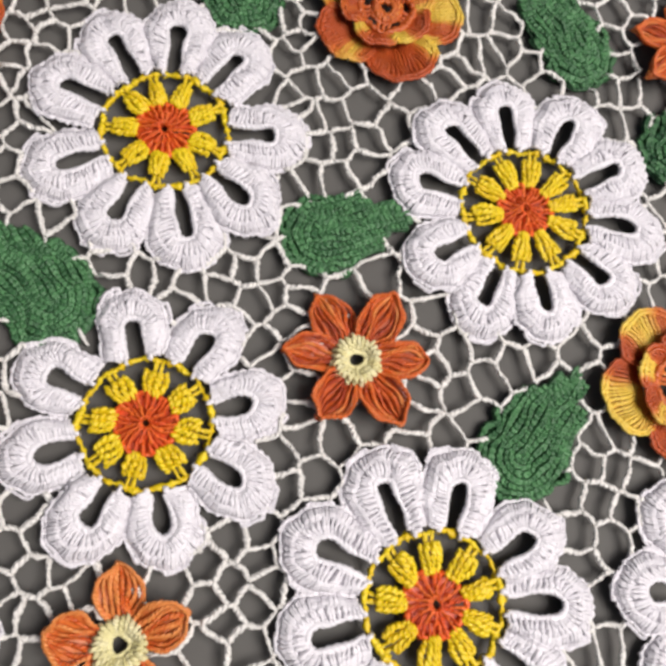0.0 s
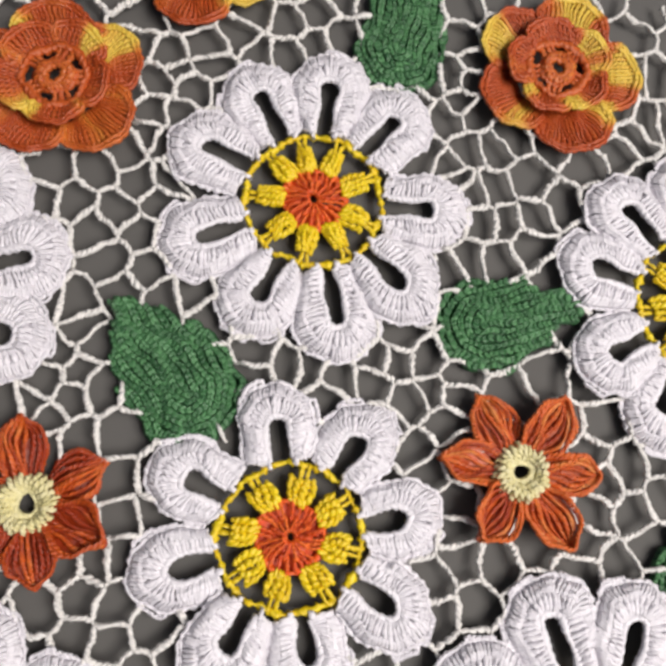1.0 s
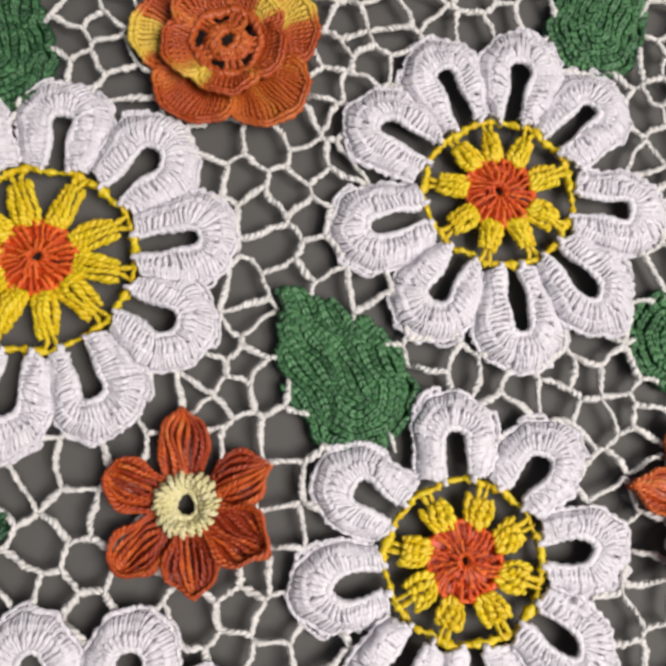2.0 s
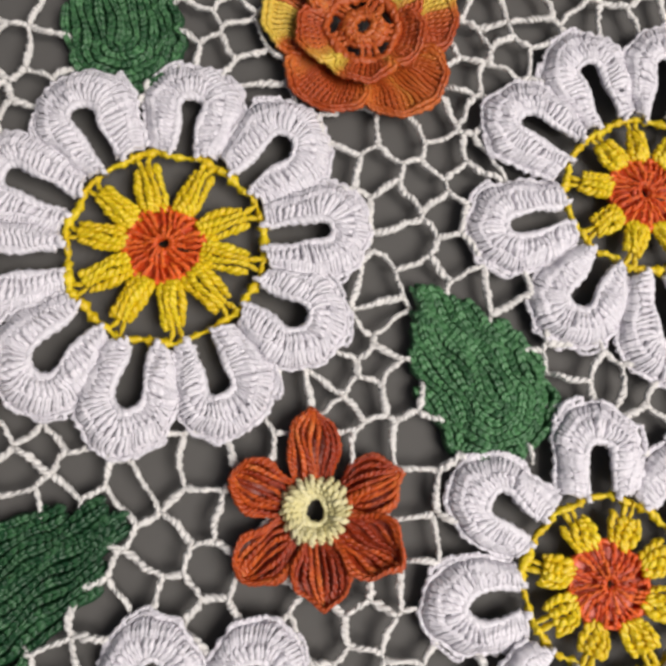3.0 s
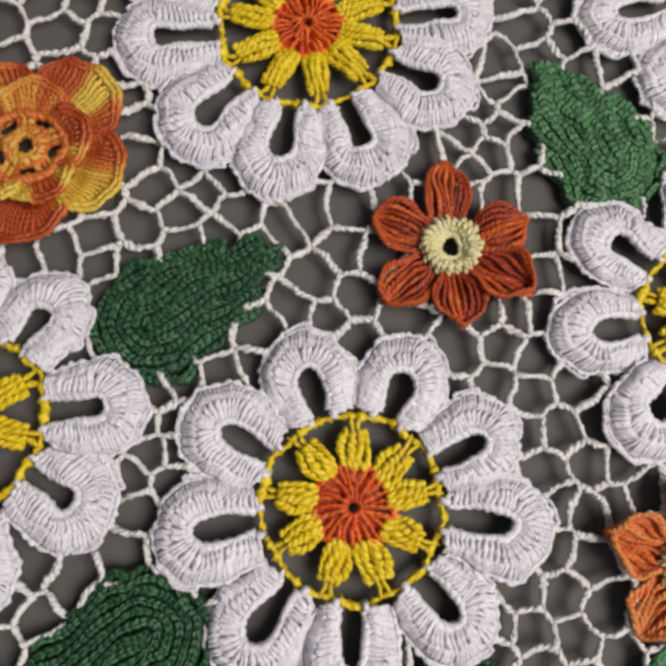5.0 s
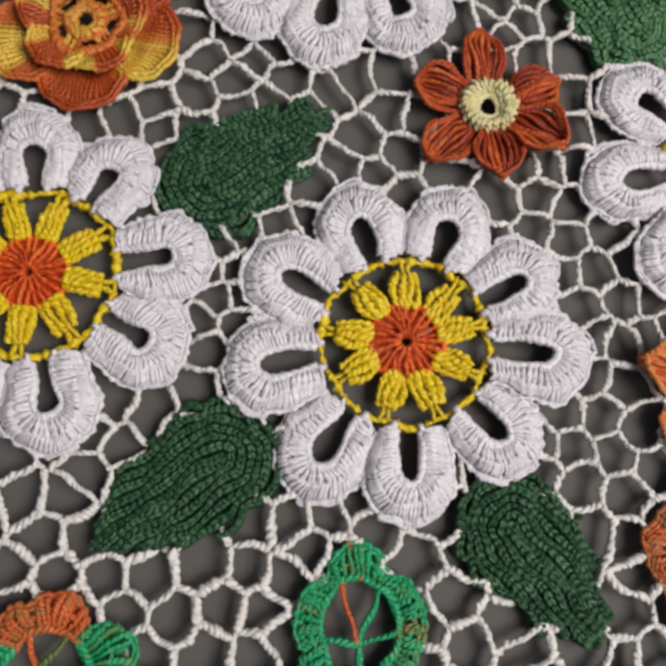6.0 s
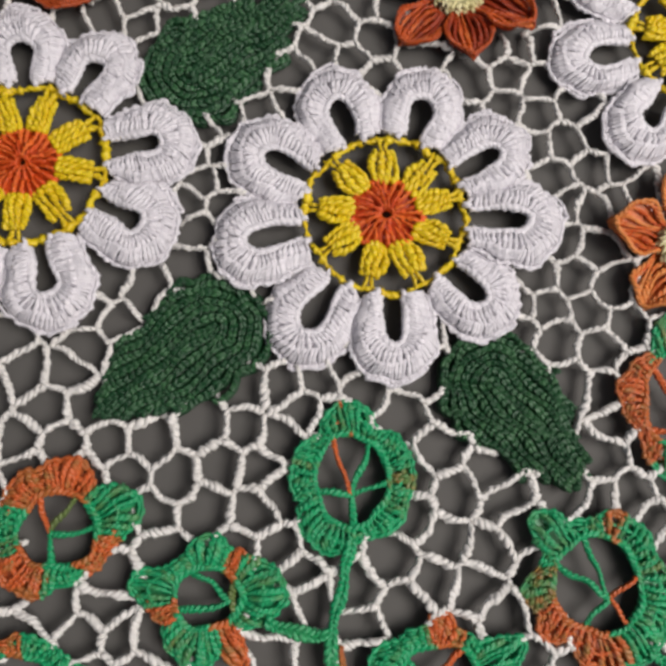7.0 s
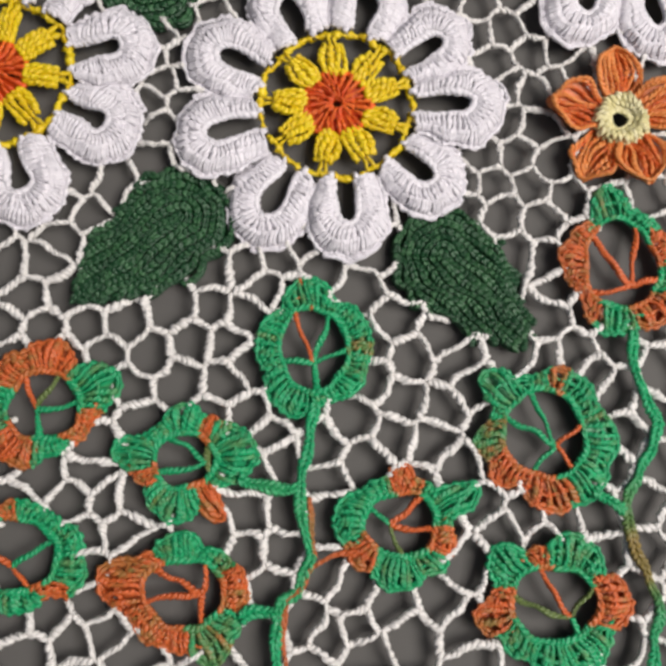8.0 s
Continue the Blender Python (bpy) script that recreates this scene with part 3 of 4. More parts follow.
# ---- leaves ----
def leaf(tip, base, wide, curl=0.0, tone=0.4):
    tip, base = np.array(tip), np.array(base)
    axis = tip - base
    long = float(np.linalg.norm(axis))
    turn = math.degrees(math.atan2(axis[1], axis[0])) - 90
    ob = thing("leaf", *base, turn, -0.7, label="dark green crocheted leaf with ridged rows and notched edge", category="crochet leaf", group="leaves in the lace")
    rows = int(round(wide / 2 / 1.85))
    Yarn.phase = tone * 60 + long
    half = wide * 0.46 - 0.8
    yb = half * 0.95
    for k in range(rows):
        d = half * (k + 0.45) / (rows - 0.55)
        step = (k // 3 * 3 + 0.4 * (k % 3)) / (rows - 1)
        end = long - 0.8 - (long * 0.46) * step ** 1.5 + rnd.uniform(-1.4, 1.4)
        pts = []

        def across(y):
            s = max(0.0, (y - yb) / (long - yb))
            return d * (1 - 0.22 * s * s) + 0.55 * math.sin(y * 0.35 + tone * 20 + k * 0.3)
        for y in np.linspace(end, yb, 16):
            pts.append((across(y), y))
        for a in np.linspace(0, math.pi, 20)[1:-1]:
            pts.append((d * math.cos(a), yb - d * 0.95 * math.sin(a)))
        for y in np.linspace(yb, end - 1.6 + rnd.uniform(-1.2, 1.2), 16):
            pts.append((-across(y) + 1.1 * math.sin(y * 0.35 + tone * 20 + k * 0.3), y))
        pts = resample(np.array(pts), 0.36)
        bow = curl * (pts[:, 1] / long - 0.5)
        z = 2.3 - 1.3 * (d / half) ** 2 + rnd.uniform(-0.12, 0.12) + 0.5 * np.array([noise.noise((q[0] * 0.12, q[1] * 0.12, tone * 9)) for q in pts])
        pts = np.c_[pts[:, 0] + bow, pts[:, 1], z]
        t = np.gradient(pts, axis=0)
        t /= np.linalg.norm(t, axis=1)[:, None]
        side = np.c_[-t[:, 1], t[:, 0]]
        if k >= rows - 2:
            # picots pull the edge into small notches
            notch = np.array([noise.noise((q[0] * 0.28, q[1] * 0.28, tone * 31)) for q in pts])
            pts[:, :2] -= side * (1.7 * (k - rows + 3) / 2 * notch)[:, None]
        row = Yarn()
        # flat backing under the row; shade between the stitches put into its darker dye
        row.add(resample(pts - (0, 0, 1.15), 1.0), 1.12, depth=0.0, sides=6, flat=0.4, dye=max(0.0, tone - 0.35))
        # one row of stitches: slanting loops in pairs, turned about from row to row
        way = 1 if k % 2 else -1
        splay, drop = (0.42, 0.58) if tone > 0.3 else (0.42, 0.64)
        at = rnd.uniform(0, 1)
        total = (len(pts) - 1) * 0.36
        while at < total - 1.6:
            pitch = rnd.uniform(1.20, 1.65)
            tint = min(1.0, max(0.0, tone + (0.38 if tone > 0.3 else 0.26) * rnd.uniform(-1, 1)))
            heap = rnd.uniform(-0.32, 0.30)
            for hand in (-1, 1):
                us = np.linspace(0, 1, 7)
                grow = us if way > 0 else 1 - us
                idx = np.clip((at + us * pitch * 1.35) / 0.36, 0, len(pts) - 1.001)
                i = idx.astype(int)
                f = (idx - i)[:, None]
                q = pts[i] * (1 - f) + pts[np.minimum(i + 1, len(pts) - 1)] * f
                q[:, :2] += side[i] * (hand * (0.13 + splay * grow))[:, None]
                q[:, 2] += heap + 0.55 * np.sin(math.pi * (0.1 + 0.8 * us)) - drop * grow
                # dye pales on each loop's raised middle: a highlight put into the colour
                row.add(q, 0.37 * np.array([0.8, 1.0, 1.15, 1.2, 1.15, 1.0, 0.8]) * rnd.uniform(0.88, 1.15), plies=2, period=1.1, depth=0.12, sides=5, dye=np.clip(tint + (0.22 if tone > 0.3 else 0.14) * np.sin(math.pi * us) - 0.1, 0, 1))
            at += pitch
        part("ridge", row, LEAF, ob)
    rib = Yarn().add([(0.3 * math.sin(s * 8), yb + (long - yb) * s, 2.0) for s in np.linspace(0, 1, 40)], 0.6, plies=1, period=1.7, depth=0.3, dye=tone)
    part("midrib", rib, LEAF, ob)
    co, si = math.cos(radians(turn)), math.sin(radians(turn))

    def inside(px, py):
        lx, ly = co * px + si * py, -si * px + co * py
        if ly < yb:
            return math.hypot(lx, (ly - yb) / 0.95) < half + 0.2
        s = max(0.0, (long - 1.6 - ly) / (0.46 * long))
        return ly < long - 1.6 and abs(lx) < half * min(1.0, s ** 0.67) - 0.4
    SHAPES.append((*base, 52, inside))


# last value, tone: brighter or dimmer picture of one green, put into the dye
leaf((19.5, 28.8), (-15.7, 19.9), 25, 0, 0.7)
leaf((-95.3, 26.1), (-67.4, -2.9), 28, 2, 0.65)
leaf((61.8, -16.5), (36.6, -48.8), 26, 1, 0.7)
leaf((-18.5, 126.5), (-26.8, 85.2), 25, 0, 0.65)
leaf((61.7, 111.1), (80.7, 70.2), 25, 0, 0.65)
leaf((111.6, 65.1), (95.9, 38.4), 24, 0, 0.4)
# three leaves in the dimmer stretch, their dimness put into a darker dye
leaf((-143.5, -23.2), (-176.6, -50.3), 27, -1, 0.14)
leaf((-181.2, -122.4), (-149.9, -94.5), 27, 0, 0.1)
leaf((-77.9, -128.7), (-107.4, -103.5), 26, 2, 0.12)
leaf((-170.0, 109.0), (-158.5, 62.2), 27, 0, 0.45)


# ---- clover flowers on stems ----
def clover(x, y, opening, lobes, hub, stamens, seed):
    """A scalloped ring of stitches round an oval opening, crossed by a few threads. lobes: direction, reach, half width, dye."""
    ob = thing("clover", x, y, label="openwork green and orange crocheted clover flower", category="crochet flower", group="clover flowers in the lace")
    pick = random.Random(seed)
    rx, ry, tilt = opening
    apart = lambda a, b: abs((a - b + math.pi) % (2 * math.pi) - math.pi)

    def hole(a):
        b = a - radians(tilt)
        return rx * ry / math.hypot(ry * math.cos(b), rx * math.sin(b)) * (1 + 0.04 * math.sin(3 * a + seed)) + 0.7

    def edge(a):
        r = hole(a) + 2.6
        for to, reach, half, _ in lobes:
            off = apart(a, radians(to)) / radians(half)
            if off < 1:
                r = max(r, hole(a) + 2.6 + (reach - hole(a) - 2.6) * (1 - off ** 1.8) ** (0.75 if half > 20 else 1.0))
        return r

    def heat(a):
        to, _, half, dye = min(lobes, key=lambda l: apart(a, radians(l[0])) / radians(l[2] + 4))
        return min(1, max(0, dye + 0.55 * noise.noise((math.cos(a) * 6, math.sin(a) * 6, seed * 3.1)) * (1 if dye < 0.7 else 0.5) - 0.04))

    band, inner, outer = Yarn(), [], []
    n = 52
    Yarn.phase = seed * 3.7
    for k in range(n + 1):
        a = 2 * math.pi * k / n
        ri, ro = hole(a), edge(a) + (pick.uniform(-0.3, 0.3) if 0 < k < n else 0)
        cs, sn = math.cos(a), math.sin(a)
        inner.append((ri * cs, ri * sn, 0.5)), outer.append((ro * cs, ro * sn, 0.5))
        if k < n:
            tall, slant = pick.uniform(0.9, 1.5), pick.uniform(-0.04, 0.10)
            pts = [((ri + (ro - ri) * s) * math.cos(a + slant * s), (ri + (ro - ri) * s) * math.sin(a + slant * s), 0.7 + tall * math.sin(math.pi * (0.12 + 0.76 * s))) for s in np.linspace(0, 1, 14)]
            band.rope(pts, np.linspace(0.48, 0.52 * min(1.75, ro / ri), 14) * pick.uniform(0.8, 1.15), period=pick.uniform(1.7, 2.3), dye=np.clip(heat(a) + pick.uniform(-0.12, 0.12) + 0.12 * np.sin(np.arange(14) * 0.8 + pick.uniform(0, 6)), 0, 1))
    for a, b, p, q in zip(inner, inner[1:], outer, outer[1:]):
        band.strip([(a[0], a[1], 0.15), (b[0], b[1], 0.15)], [(p[0], p[1], 0.15), (q[0], q[1], 0.15)], heat(math.atan2(p[1], p[0])))
    top = resample(np.array([np.array(p) * 0.45 + np.array(q) * 0.55 for p, q in zip(inner, outer)]) + (0, 0, 1.2), 0.45)[:-1]
    knots = 0.42 + 0.2 * np.sin(np.arange(len(top)) * 0.45 * 2 * math.pi / 1.6)
    band.add(top, knots, period=1.6, depth=0.22, closed=True, dye=np.array([heat(math.atan2(q[1], q[0]) - 0.15) for q in top]))
    ring = part("petal_ring", band, CLOVER, ob)
    rim = resample(np.array(outer) + (0, 0, 0.8), 0.45)[:-1]
    loops = 0.74 + 0.16 * np.sin(np.arange(len(rim)) * 0.45 * 2 * math.pi / 2.0 + seed)
    part("edging", Yarn().chain(rim, loops[:, None], period=2.0, closed=True, dye=np.array([max(0.0, heat(math.atan2(q[1], q[0])) - 0.05) for q in rim])), CLOVER, ring, "raised chain-stitch edging")
    core = resample(np.array(inner) + (0, 0, 0.9), 0.5)[:-1]
    part("slot_cord", Yarn().rope(core, 0.86, period=2.4, closed=True, dye=np.array([max(0.0, heat(math.atan2(q[1], q[0]) + 0.1) - 0.06) for q in core])), CLOVER, ring)
    middle = np.array((*hub, 1.2))
    for to, dye in stamens:
        a = radians(to)
        end = np.array((hole(a) * math.cos(a), hole(a) * math.sin(a), 1.2))
        turn = (middle + end) / 2 + (pick.uniform(-0.4, 0.4), pick.uniform(-0.4, 0.4), 0.3)
        part("stamen", Yarn().rope(curve([middle, turn, end], 0.36), 0.72, period=2.2, dye=dye), CLOVER, ob)
    SHAPES.append((x, y, 24, lambda px, py: math.hypot(px, py) < edge(math.atan2(py, px)) - 0.4))


clover(-127.6, -131.3, (6.9, 8.6, 1),
       [(96, 15.6, 24, 0), (100, 15.7, 7, 1), (26, 13.1, 34, 0), (3, 10.4, 7, 0.5), (-35, 12.8, 40, 0), (-116, 14.9, 36, 0), (168, 12.3, 40, 0)],
       (-0.2, -2.8), [(117, 1), (66, 0), (-155, 0), (-1, 0), (-83, 0)], 1)
clover(-155.0, -155.6, (6.1, 5.3, 1),
       [(172, 15.3, 22, 0), (89, 11.6, 34, 0), (55, 11.0, 12, 1), (9, 15.4, 38, 0), (-102, 12.6, 40, 0), (-57, 14.6, 12, 1), (-160, 10.5, 14, 1)],
       (5.4, -0.4), [(127, 0), (-155, 0), (-28, 0.5), (38, 0.5)], 2)
clover(-185.4, -144.3, (7.4, 6.8, 1),
       [(89, 14.0, 34, 1), (22, 16.6, 26, 0), (-23, 10.2, 22, 1), (-85, 10.1, 26, 0), (-120, 13.8, 34, 1), (-177, 12.4, 30, 0), (135, 13.4, 30, 1)],
       (-1.7, -0.9), [(123, 1), (63, 0.5), (6, 0), (-95, 0)], 3)
clover(-77.5, -149.1, (8.4, 8.8, 1),
       [(134, 18.5, 18, 0), (107, 12.9, 22, 0), (54, 15.0, 34, 0), (70, 13.5, 8, 1), (-9, 15.7, 38, 0), (-52, 16.9, 32, 0), (-84, 16.1, 30, 1), (-138, 15.0, 18, 1), (-171, 15.3, 16, 0.5)],
       (2.2, -2.7), [(106, 0), (159, 0), (-111, 0), (13, 1), (-50, 1)], 4)
clover(-108.6, -168.4, (7.2, 6.1, 0),
       [(90, 12.0, 14, 1), (24, 18.4, 17, 0), (131, 10.4, 28, 0), (173, 13.9, 32, 0), (-145, 12.8, 22, 1), (-94, 13.3, 40, 0), (-27, 12.3, 18, 1), (-48, 12.6, 20, 0)],
       (-2.2, -0.5), [(51, 1), (-11, 1), (154, 0), (-88, 0.5)], 5)
clover(-153.9, -182.8, (8.0, 6.4, 0),
       [(172, 18.2, 24, 1), (151, 12.2, 24, 1), (-135, 11.8, 34, 1), (-101, 11.4, 30, 1), (-59, 15.4, 24, 0.5), (6, 12.7, 32, 1), (101, 12.1, 30, 0), (42, 10.2, 16, 0), (-34, 13.4, 18, 0)],
       (3.7, 0.0), [(145, 1), (-169, 1), (54, 1), (-60, 1)], 6)
clover(-76.5, -184.4, (8.7, 7.0, 0),
       [(140, 16.9, 20, 0), (107, 11.8, 13, 1), (64, 14.6, 34, 0), (0, 16.0, 26, 1), (-169, 16.4, 20, 1), (-138, 13.3, 26, 0), (-92, 13.8, 40, 0), (-51, 14.6, 30, 0)],
       (3.0, -2.9), [(112, 1), (170, 0.5), (24, 0.5), (-52, 0)], 7)
clover(-189.2, -175.4, (8.0, 7.0, 0),
       [(75, 10.7, 34, 0), (102, 11.0, 10, 1), (8, 13.6, 34, 0), (-20, 14.7, 26, 0), (-44, 10.9, 16, 1), (-77, 11.2, 34, 0), (170, 9.0, 40, 0)],
       (-0.7, -2.1), [(22, 0), (-65, 1), (174, 1)], 8)
clover(-58.9, -111.4, (7.8, 9.6, 1),
       [(98, 18.1, 17, 0), (55, 12.1, 22, 0), (25, 12.1, 32, 1), (172, 13.4, 36, 1), (-127, 12.7, 18, 1), (-101, 16.1, 30, 0), (-56, 15.4, 26, 1), (-18, 12.0, 20, 0)],
       (1.8, -5.3), [(134, 1), (68, 1), (-20, 1), (-138, 1)], 9)


def stem(points, width, dyes, label):
    line = curve([(*p, 1.9) for p in points], 0.36)
    n = len(line)
    ob = thing("stem", *points[0], label=label, category="crochet stem", group="stems in the lace")
    line = line - (*points[0], 0)
    dye = np.interp(np.linspace(0, 1, n), np.linspace(0, 1, len(dyes)), dyes)
    for side in (-1, 1):
        t = np.gradient(line, axis=0)
        across = np.stack([-t[:, 1], t[:, 0], 0 * t[:, 0]], 1)
        across /= np.linalg.norm(across, axis=1)[:, None]
        wave = 0.46 + 0.06 * np.sin(np.arange(n) * 1.3)
        part("cord", Yarn().rope(line + across * side * width * wave[:, None], width * 0.66, period=2.6, hand=side, dye=dye), CLOVER, ob)


stem([(-127.3, -142.8), (-127.7, -147.8), (-129.3, -156.7), (-130.2, -162.0), (-128.9, -169.8), (-127.7, -175.0), (-130.3, -181.8), (-134.4, -186.9), (-133.8, -202.5)], 1.15, (0, 0, 0, 0.08, 0.02, 0.1, 0.04, 0, 0.05), "green twisted crocheted stem beneath a clover flower")
stem([(-143.4, -158.8), (-139.6, -160.5), (-134.6, -161.2), (-130.2, -161.1)], 1.3, (0, 0.1, 0.05), "short green crocheted side stem")
stem([(-142.4, -187.8), (-138.9, -186.1), (-134.1, -186.7)], 1.3, (0, 0, 0.05), "short green crocheted side stem")
stem([(-118.2, -174.2), (-125.9, -176.3), (-129.6, -181.8), (-133.0, -186.4), (-132.0, -202.5)], 0.6, (1, 0.9, 0.9, 0.95, 0.9), "thin orange twisted thread beside a green stem")
stem([(-128.4, -162.9), (-127.3, -169.0), (-126.7, -175.7)], 0.5, (0.9, 0.7, 0.9), "thin orange twisted thread beside a green stem")
stem([(-57.5, -126.3), (-57.1, -135.1), (-55.1, -141.6), (-52.9, -147.9), (-56.3, -155.2), (-60.4, -164.1), (-59.6, -171.1), (-56.2, -179.6), (-54.7, -185.6), (-56.0, -191.5), (-57.0, -202.2)], 1.1, (0, 0, 0, 0, 0.03, 0.3, 0.62, 0.6, 0.1, 0, 0), "green twisted crocheted stem shading into orange")
stem([(-67.9, -160.6), (-63.5, -163.7), (-60.4, -165.1)], 1.2, (0.05, 0, 0.1), "short green crocheted side stem")


# ---- the surface under the lace ----
GAP = 4.6


def table():
    """A thick top with rounded edges; the lace lies over it."""
    bm = bmesh.new()
    bmesh.ops.create_cube(bm, size=1.0, matrix=Matrix.Diagonal((1.6, 1.4, 0.03, 1)))
    bmesh.ops.bevel(bm, geom=bm.edges[:], offset=0.004, segments=3, affect="EDGES")
    me = bpy.data.meshes.new("tabletop")
    bm.to_mesh(me)
    bm.free()
    me.materials.append(GREY)
    ob = new("tabletop", me)
    ob.location = (-0.06, -0.05, -0.015 - GAP / 1000)
    tagged(ob, "smooth plain grey matte surface beneath the lace", "table", kind="structure")


table()

# ---- the net: threads between the holes; each list gives hole centres of one stretch of lace ----
HOLES = []
HOLES.append([(-188.9, -188.9), (-186.2, -194.9), (-182.7, -188.1), (-177.0, -192.6)])
HOLES.append([(-184.1, -99.4), (-180.9, -92.6), (-179.3, -101.2), (-174.0, -94.3)])
HOLES.append([(-195.5, -35.0), (-166.5, -63.8), (-165.7, -74.2)])
HOLES.append([(-185.2, 65.4), (-180.9, 5.0), (-178.6, 1.6), (-174.1, 7.6)])
HOLES.append([(-139.8, -156.9), (-134.6, -155.1), (-118.9, -183.2), (-118.0, -190.0), (-116.1, -194.5), (-110.9, -185.5), (-106.9, -191.5), (-99.7, -184.6)])
HOLES.append([(-164.3, -88.3), (-163.0, -80.7), (-141.4, -146.3), (-137.2, -150.3), (-135.6, -110.6), (-131.3, -119.3), (-130.3, -107.8), (-126.5, -112.7), (-117.5, -118.0), (-114.0, -109.5)])
HOLES.append([(-164.2, -57.2), (-163.5, -69.6), (-161.1, -54.5), (-158.7, -62.8), (-158.1, -74.2), (-158.1, -68.6), (-151.5, -53.3), (-144.2, -49.6), (-139.9, -15.7), (-139.1, -37.2), (-135.6, -30.0), (-133.0, -38.7), (-129.5, -23.0), (-129.3, -13.5), (-127.3, -32.7), (-125.1, -42.1), (-123.9, -23.1), (-123.3, -10.3), (-118.0, -36.8), (-105.8, -6.3), (-99.6, -33.0), (-99.2, -6.2), (-94.1, -32.3), (-90.2, -5.0), (-90.2, -14.7)])
HOLES.append([(-132.6, 69.8), (-130.8, 63.0), (-114.9, 0.7), (-111.3, 50.4), (-110.1, 2.2), (-109.5, 59.0), (-107.7, 25.9), (-107.3, 7.6), (-106.8, -1.8), (-105.5, 13.9), (-104.4, 50.5), (-102.4, 24.9), (-101.8, 3.3), (-100.4, 58.9), (-100.2, 19.9), (-99.9, 8.7), (-99.0, 43.7), (-96.8, 16.4), (-95.4, 5.9), (-95.3, 36.4), (-94.1, 47.8), (-92.9, 65.0), (-91.5, 28.3)])
HOLES.append([(-147.8, 73.5), (-145.8, 78.4), (-143.1, 87.9), (-142.3, 73.3), (-138.9, 85.1), (-136.5, 88.6), (-136.4, 77.4)])
HOLES.append([(-53.1, -155.2)])
HOLES.append([(-82.6, -109.0), (-82.2, -130.6), (-76.4, -133.1), (-75.2, -110.9), (-72.4, -115.8), (-69.6, -132.2), (-66.0, -136.1), (-63.0, -154.4), (-61.5, -139.6), (-58.7, -150.3), (-52.5, -144.5), (-38.2, -80.1)])
HOLES.append([(-88.7, -30.9), (-88.6, -23.2), (-82.2, -22.3), (-67.2, -65.5), (-46.8, -65.2), (-37.9, -61.5), (-37.1, -69.3), (-33.7, -74.6), (-32.6, -66.2), (-31.4, -55.7), (-29.4, -80.0), (-27.3, -70.8), (-26.1, -61.4), (-25.9, -54.3), (-23.5, -66.8), (-23.3, -7.7), (-20.5, -12.3), (-20.2, -37.6), (-18.6, -43.6)])
HOLES.append([(-89.3, 43.3), (-88.7, 55.5), (-87.7, 68.8), (-86.3, 34.0), (-84.4, 51.9), (-84.4, 67.4), (-82.4, 56.6), (-81.8, 27.0), (-79.7, 59.2), (-75.9, 28.7), (-71.1, 22.3), (-60.8, 9.5), (-60.3, 14.2), (-53.3, 11.6), (-48.2, 11.1), (-43.8, 4.6), (-41.3, 8.1), (-32.7, 8.6), (-31.8, 13.0), (-27.6, 12.7), (-26.1, 20.0), (-24.1, 3.1), (-19.7, 13.6), (-18.7, 5.8), (-18.2, 66.3), (-16.4, -1.5)])
HOLES.append([(-86.3, 74.1), (-85.6, 84.4), (-84.2, 89.4), (-82.5, 86.1), (-80.7, 74.0), (-77.5, 81.7), (-74.2, 92.7), (-73.2, 88.7), (-66.2, 97.1), (-61.4, 92.5), (-53.9, 92.8), (-46.5, 96.0), (-40.9, 97.6), (-16.8, 88.1)])
HOLES.append([(53.6, -88.3)])
HOLES.append([(-14.2, -25.0), (-13.3, -21.0), (-12.7, -32.0), (-11.2, -42.6), (-4.3, -33.2), (3.4, -29.0), (14.7, -36.1), (16.3, -28.3), (18.8, -22.4), (22.5, -16.0), (23.9, -34.5), (28.0, -12.6), (28.2, -21.8), (31.5, -30.0), (35.9, -18.0), (36.7, -10.8), (44.7, -14.6), (51.3, -13.3), (54.0, -49.7), (55.4, -68.6), (55.7, -59.3)])
HOLES.append([(-13.7, 5.4), (-13.2, 35.5), (-13.0, 9.2), (-12.7, 63.9), (-11.3, 60.3), (-7.9, 68.2), (-7.7, 38.6), (-7.2, 56.6), (-4.7, 48.2), (-1.2, 39.1), (-0.6, 58.0), (-0.3, 68.8), (1.2, 5.3), (1.8, 48.7), (7.2, 43.4), (7.9, 60.7), (8.4, 50.1), (16.9, 54.0), (21.9, -1.0), (24.0, 65.6), (32.0, 69.2)])
HOLES.append([(-12.9, 75.7), (-11.3, 89.1), (-8.1, 100.5), (-7.6, 81.3), (-5.1, 88.5), (-4.9, 78.7), (-4.4, 92.9), (3.6, 72.2), (37.6, 74.9), (40.0, 92.2), (41.9, 78.6), (45.2, 91.7), (47.8, 78.7), (52.7, 81.0), (59.3, 75.5)])
HOLES.append([(60.7, -88.0), (66.7, -88.4)])
HOLES.append([(60.3, -77.2), (62.3, -12.6), (62.4, -42.3), (63.0, -52.1), (65.4, -36.5), (65.8, -61.8), (66.6, -21.2), (68.4, -44.6), (69.9, -55.4), (71.0, -34.7), (74.1, -62.4), (75.4, -47.9), (77.1, -56.8)])
HOLES.append([(64.4, 68.5), (73.5, 66.5), (82.7, 56.2), (84.5, 68.2), (89.9, 67.6), (90.8, 56.3), (91.9, 38.4), (98.5, 65.6)])
HOLES.append([(87.1, 76.1), (87.8, 85.0), (89.9, 94.0)])
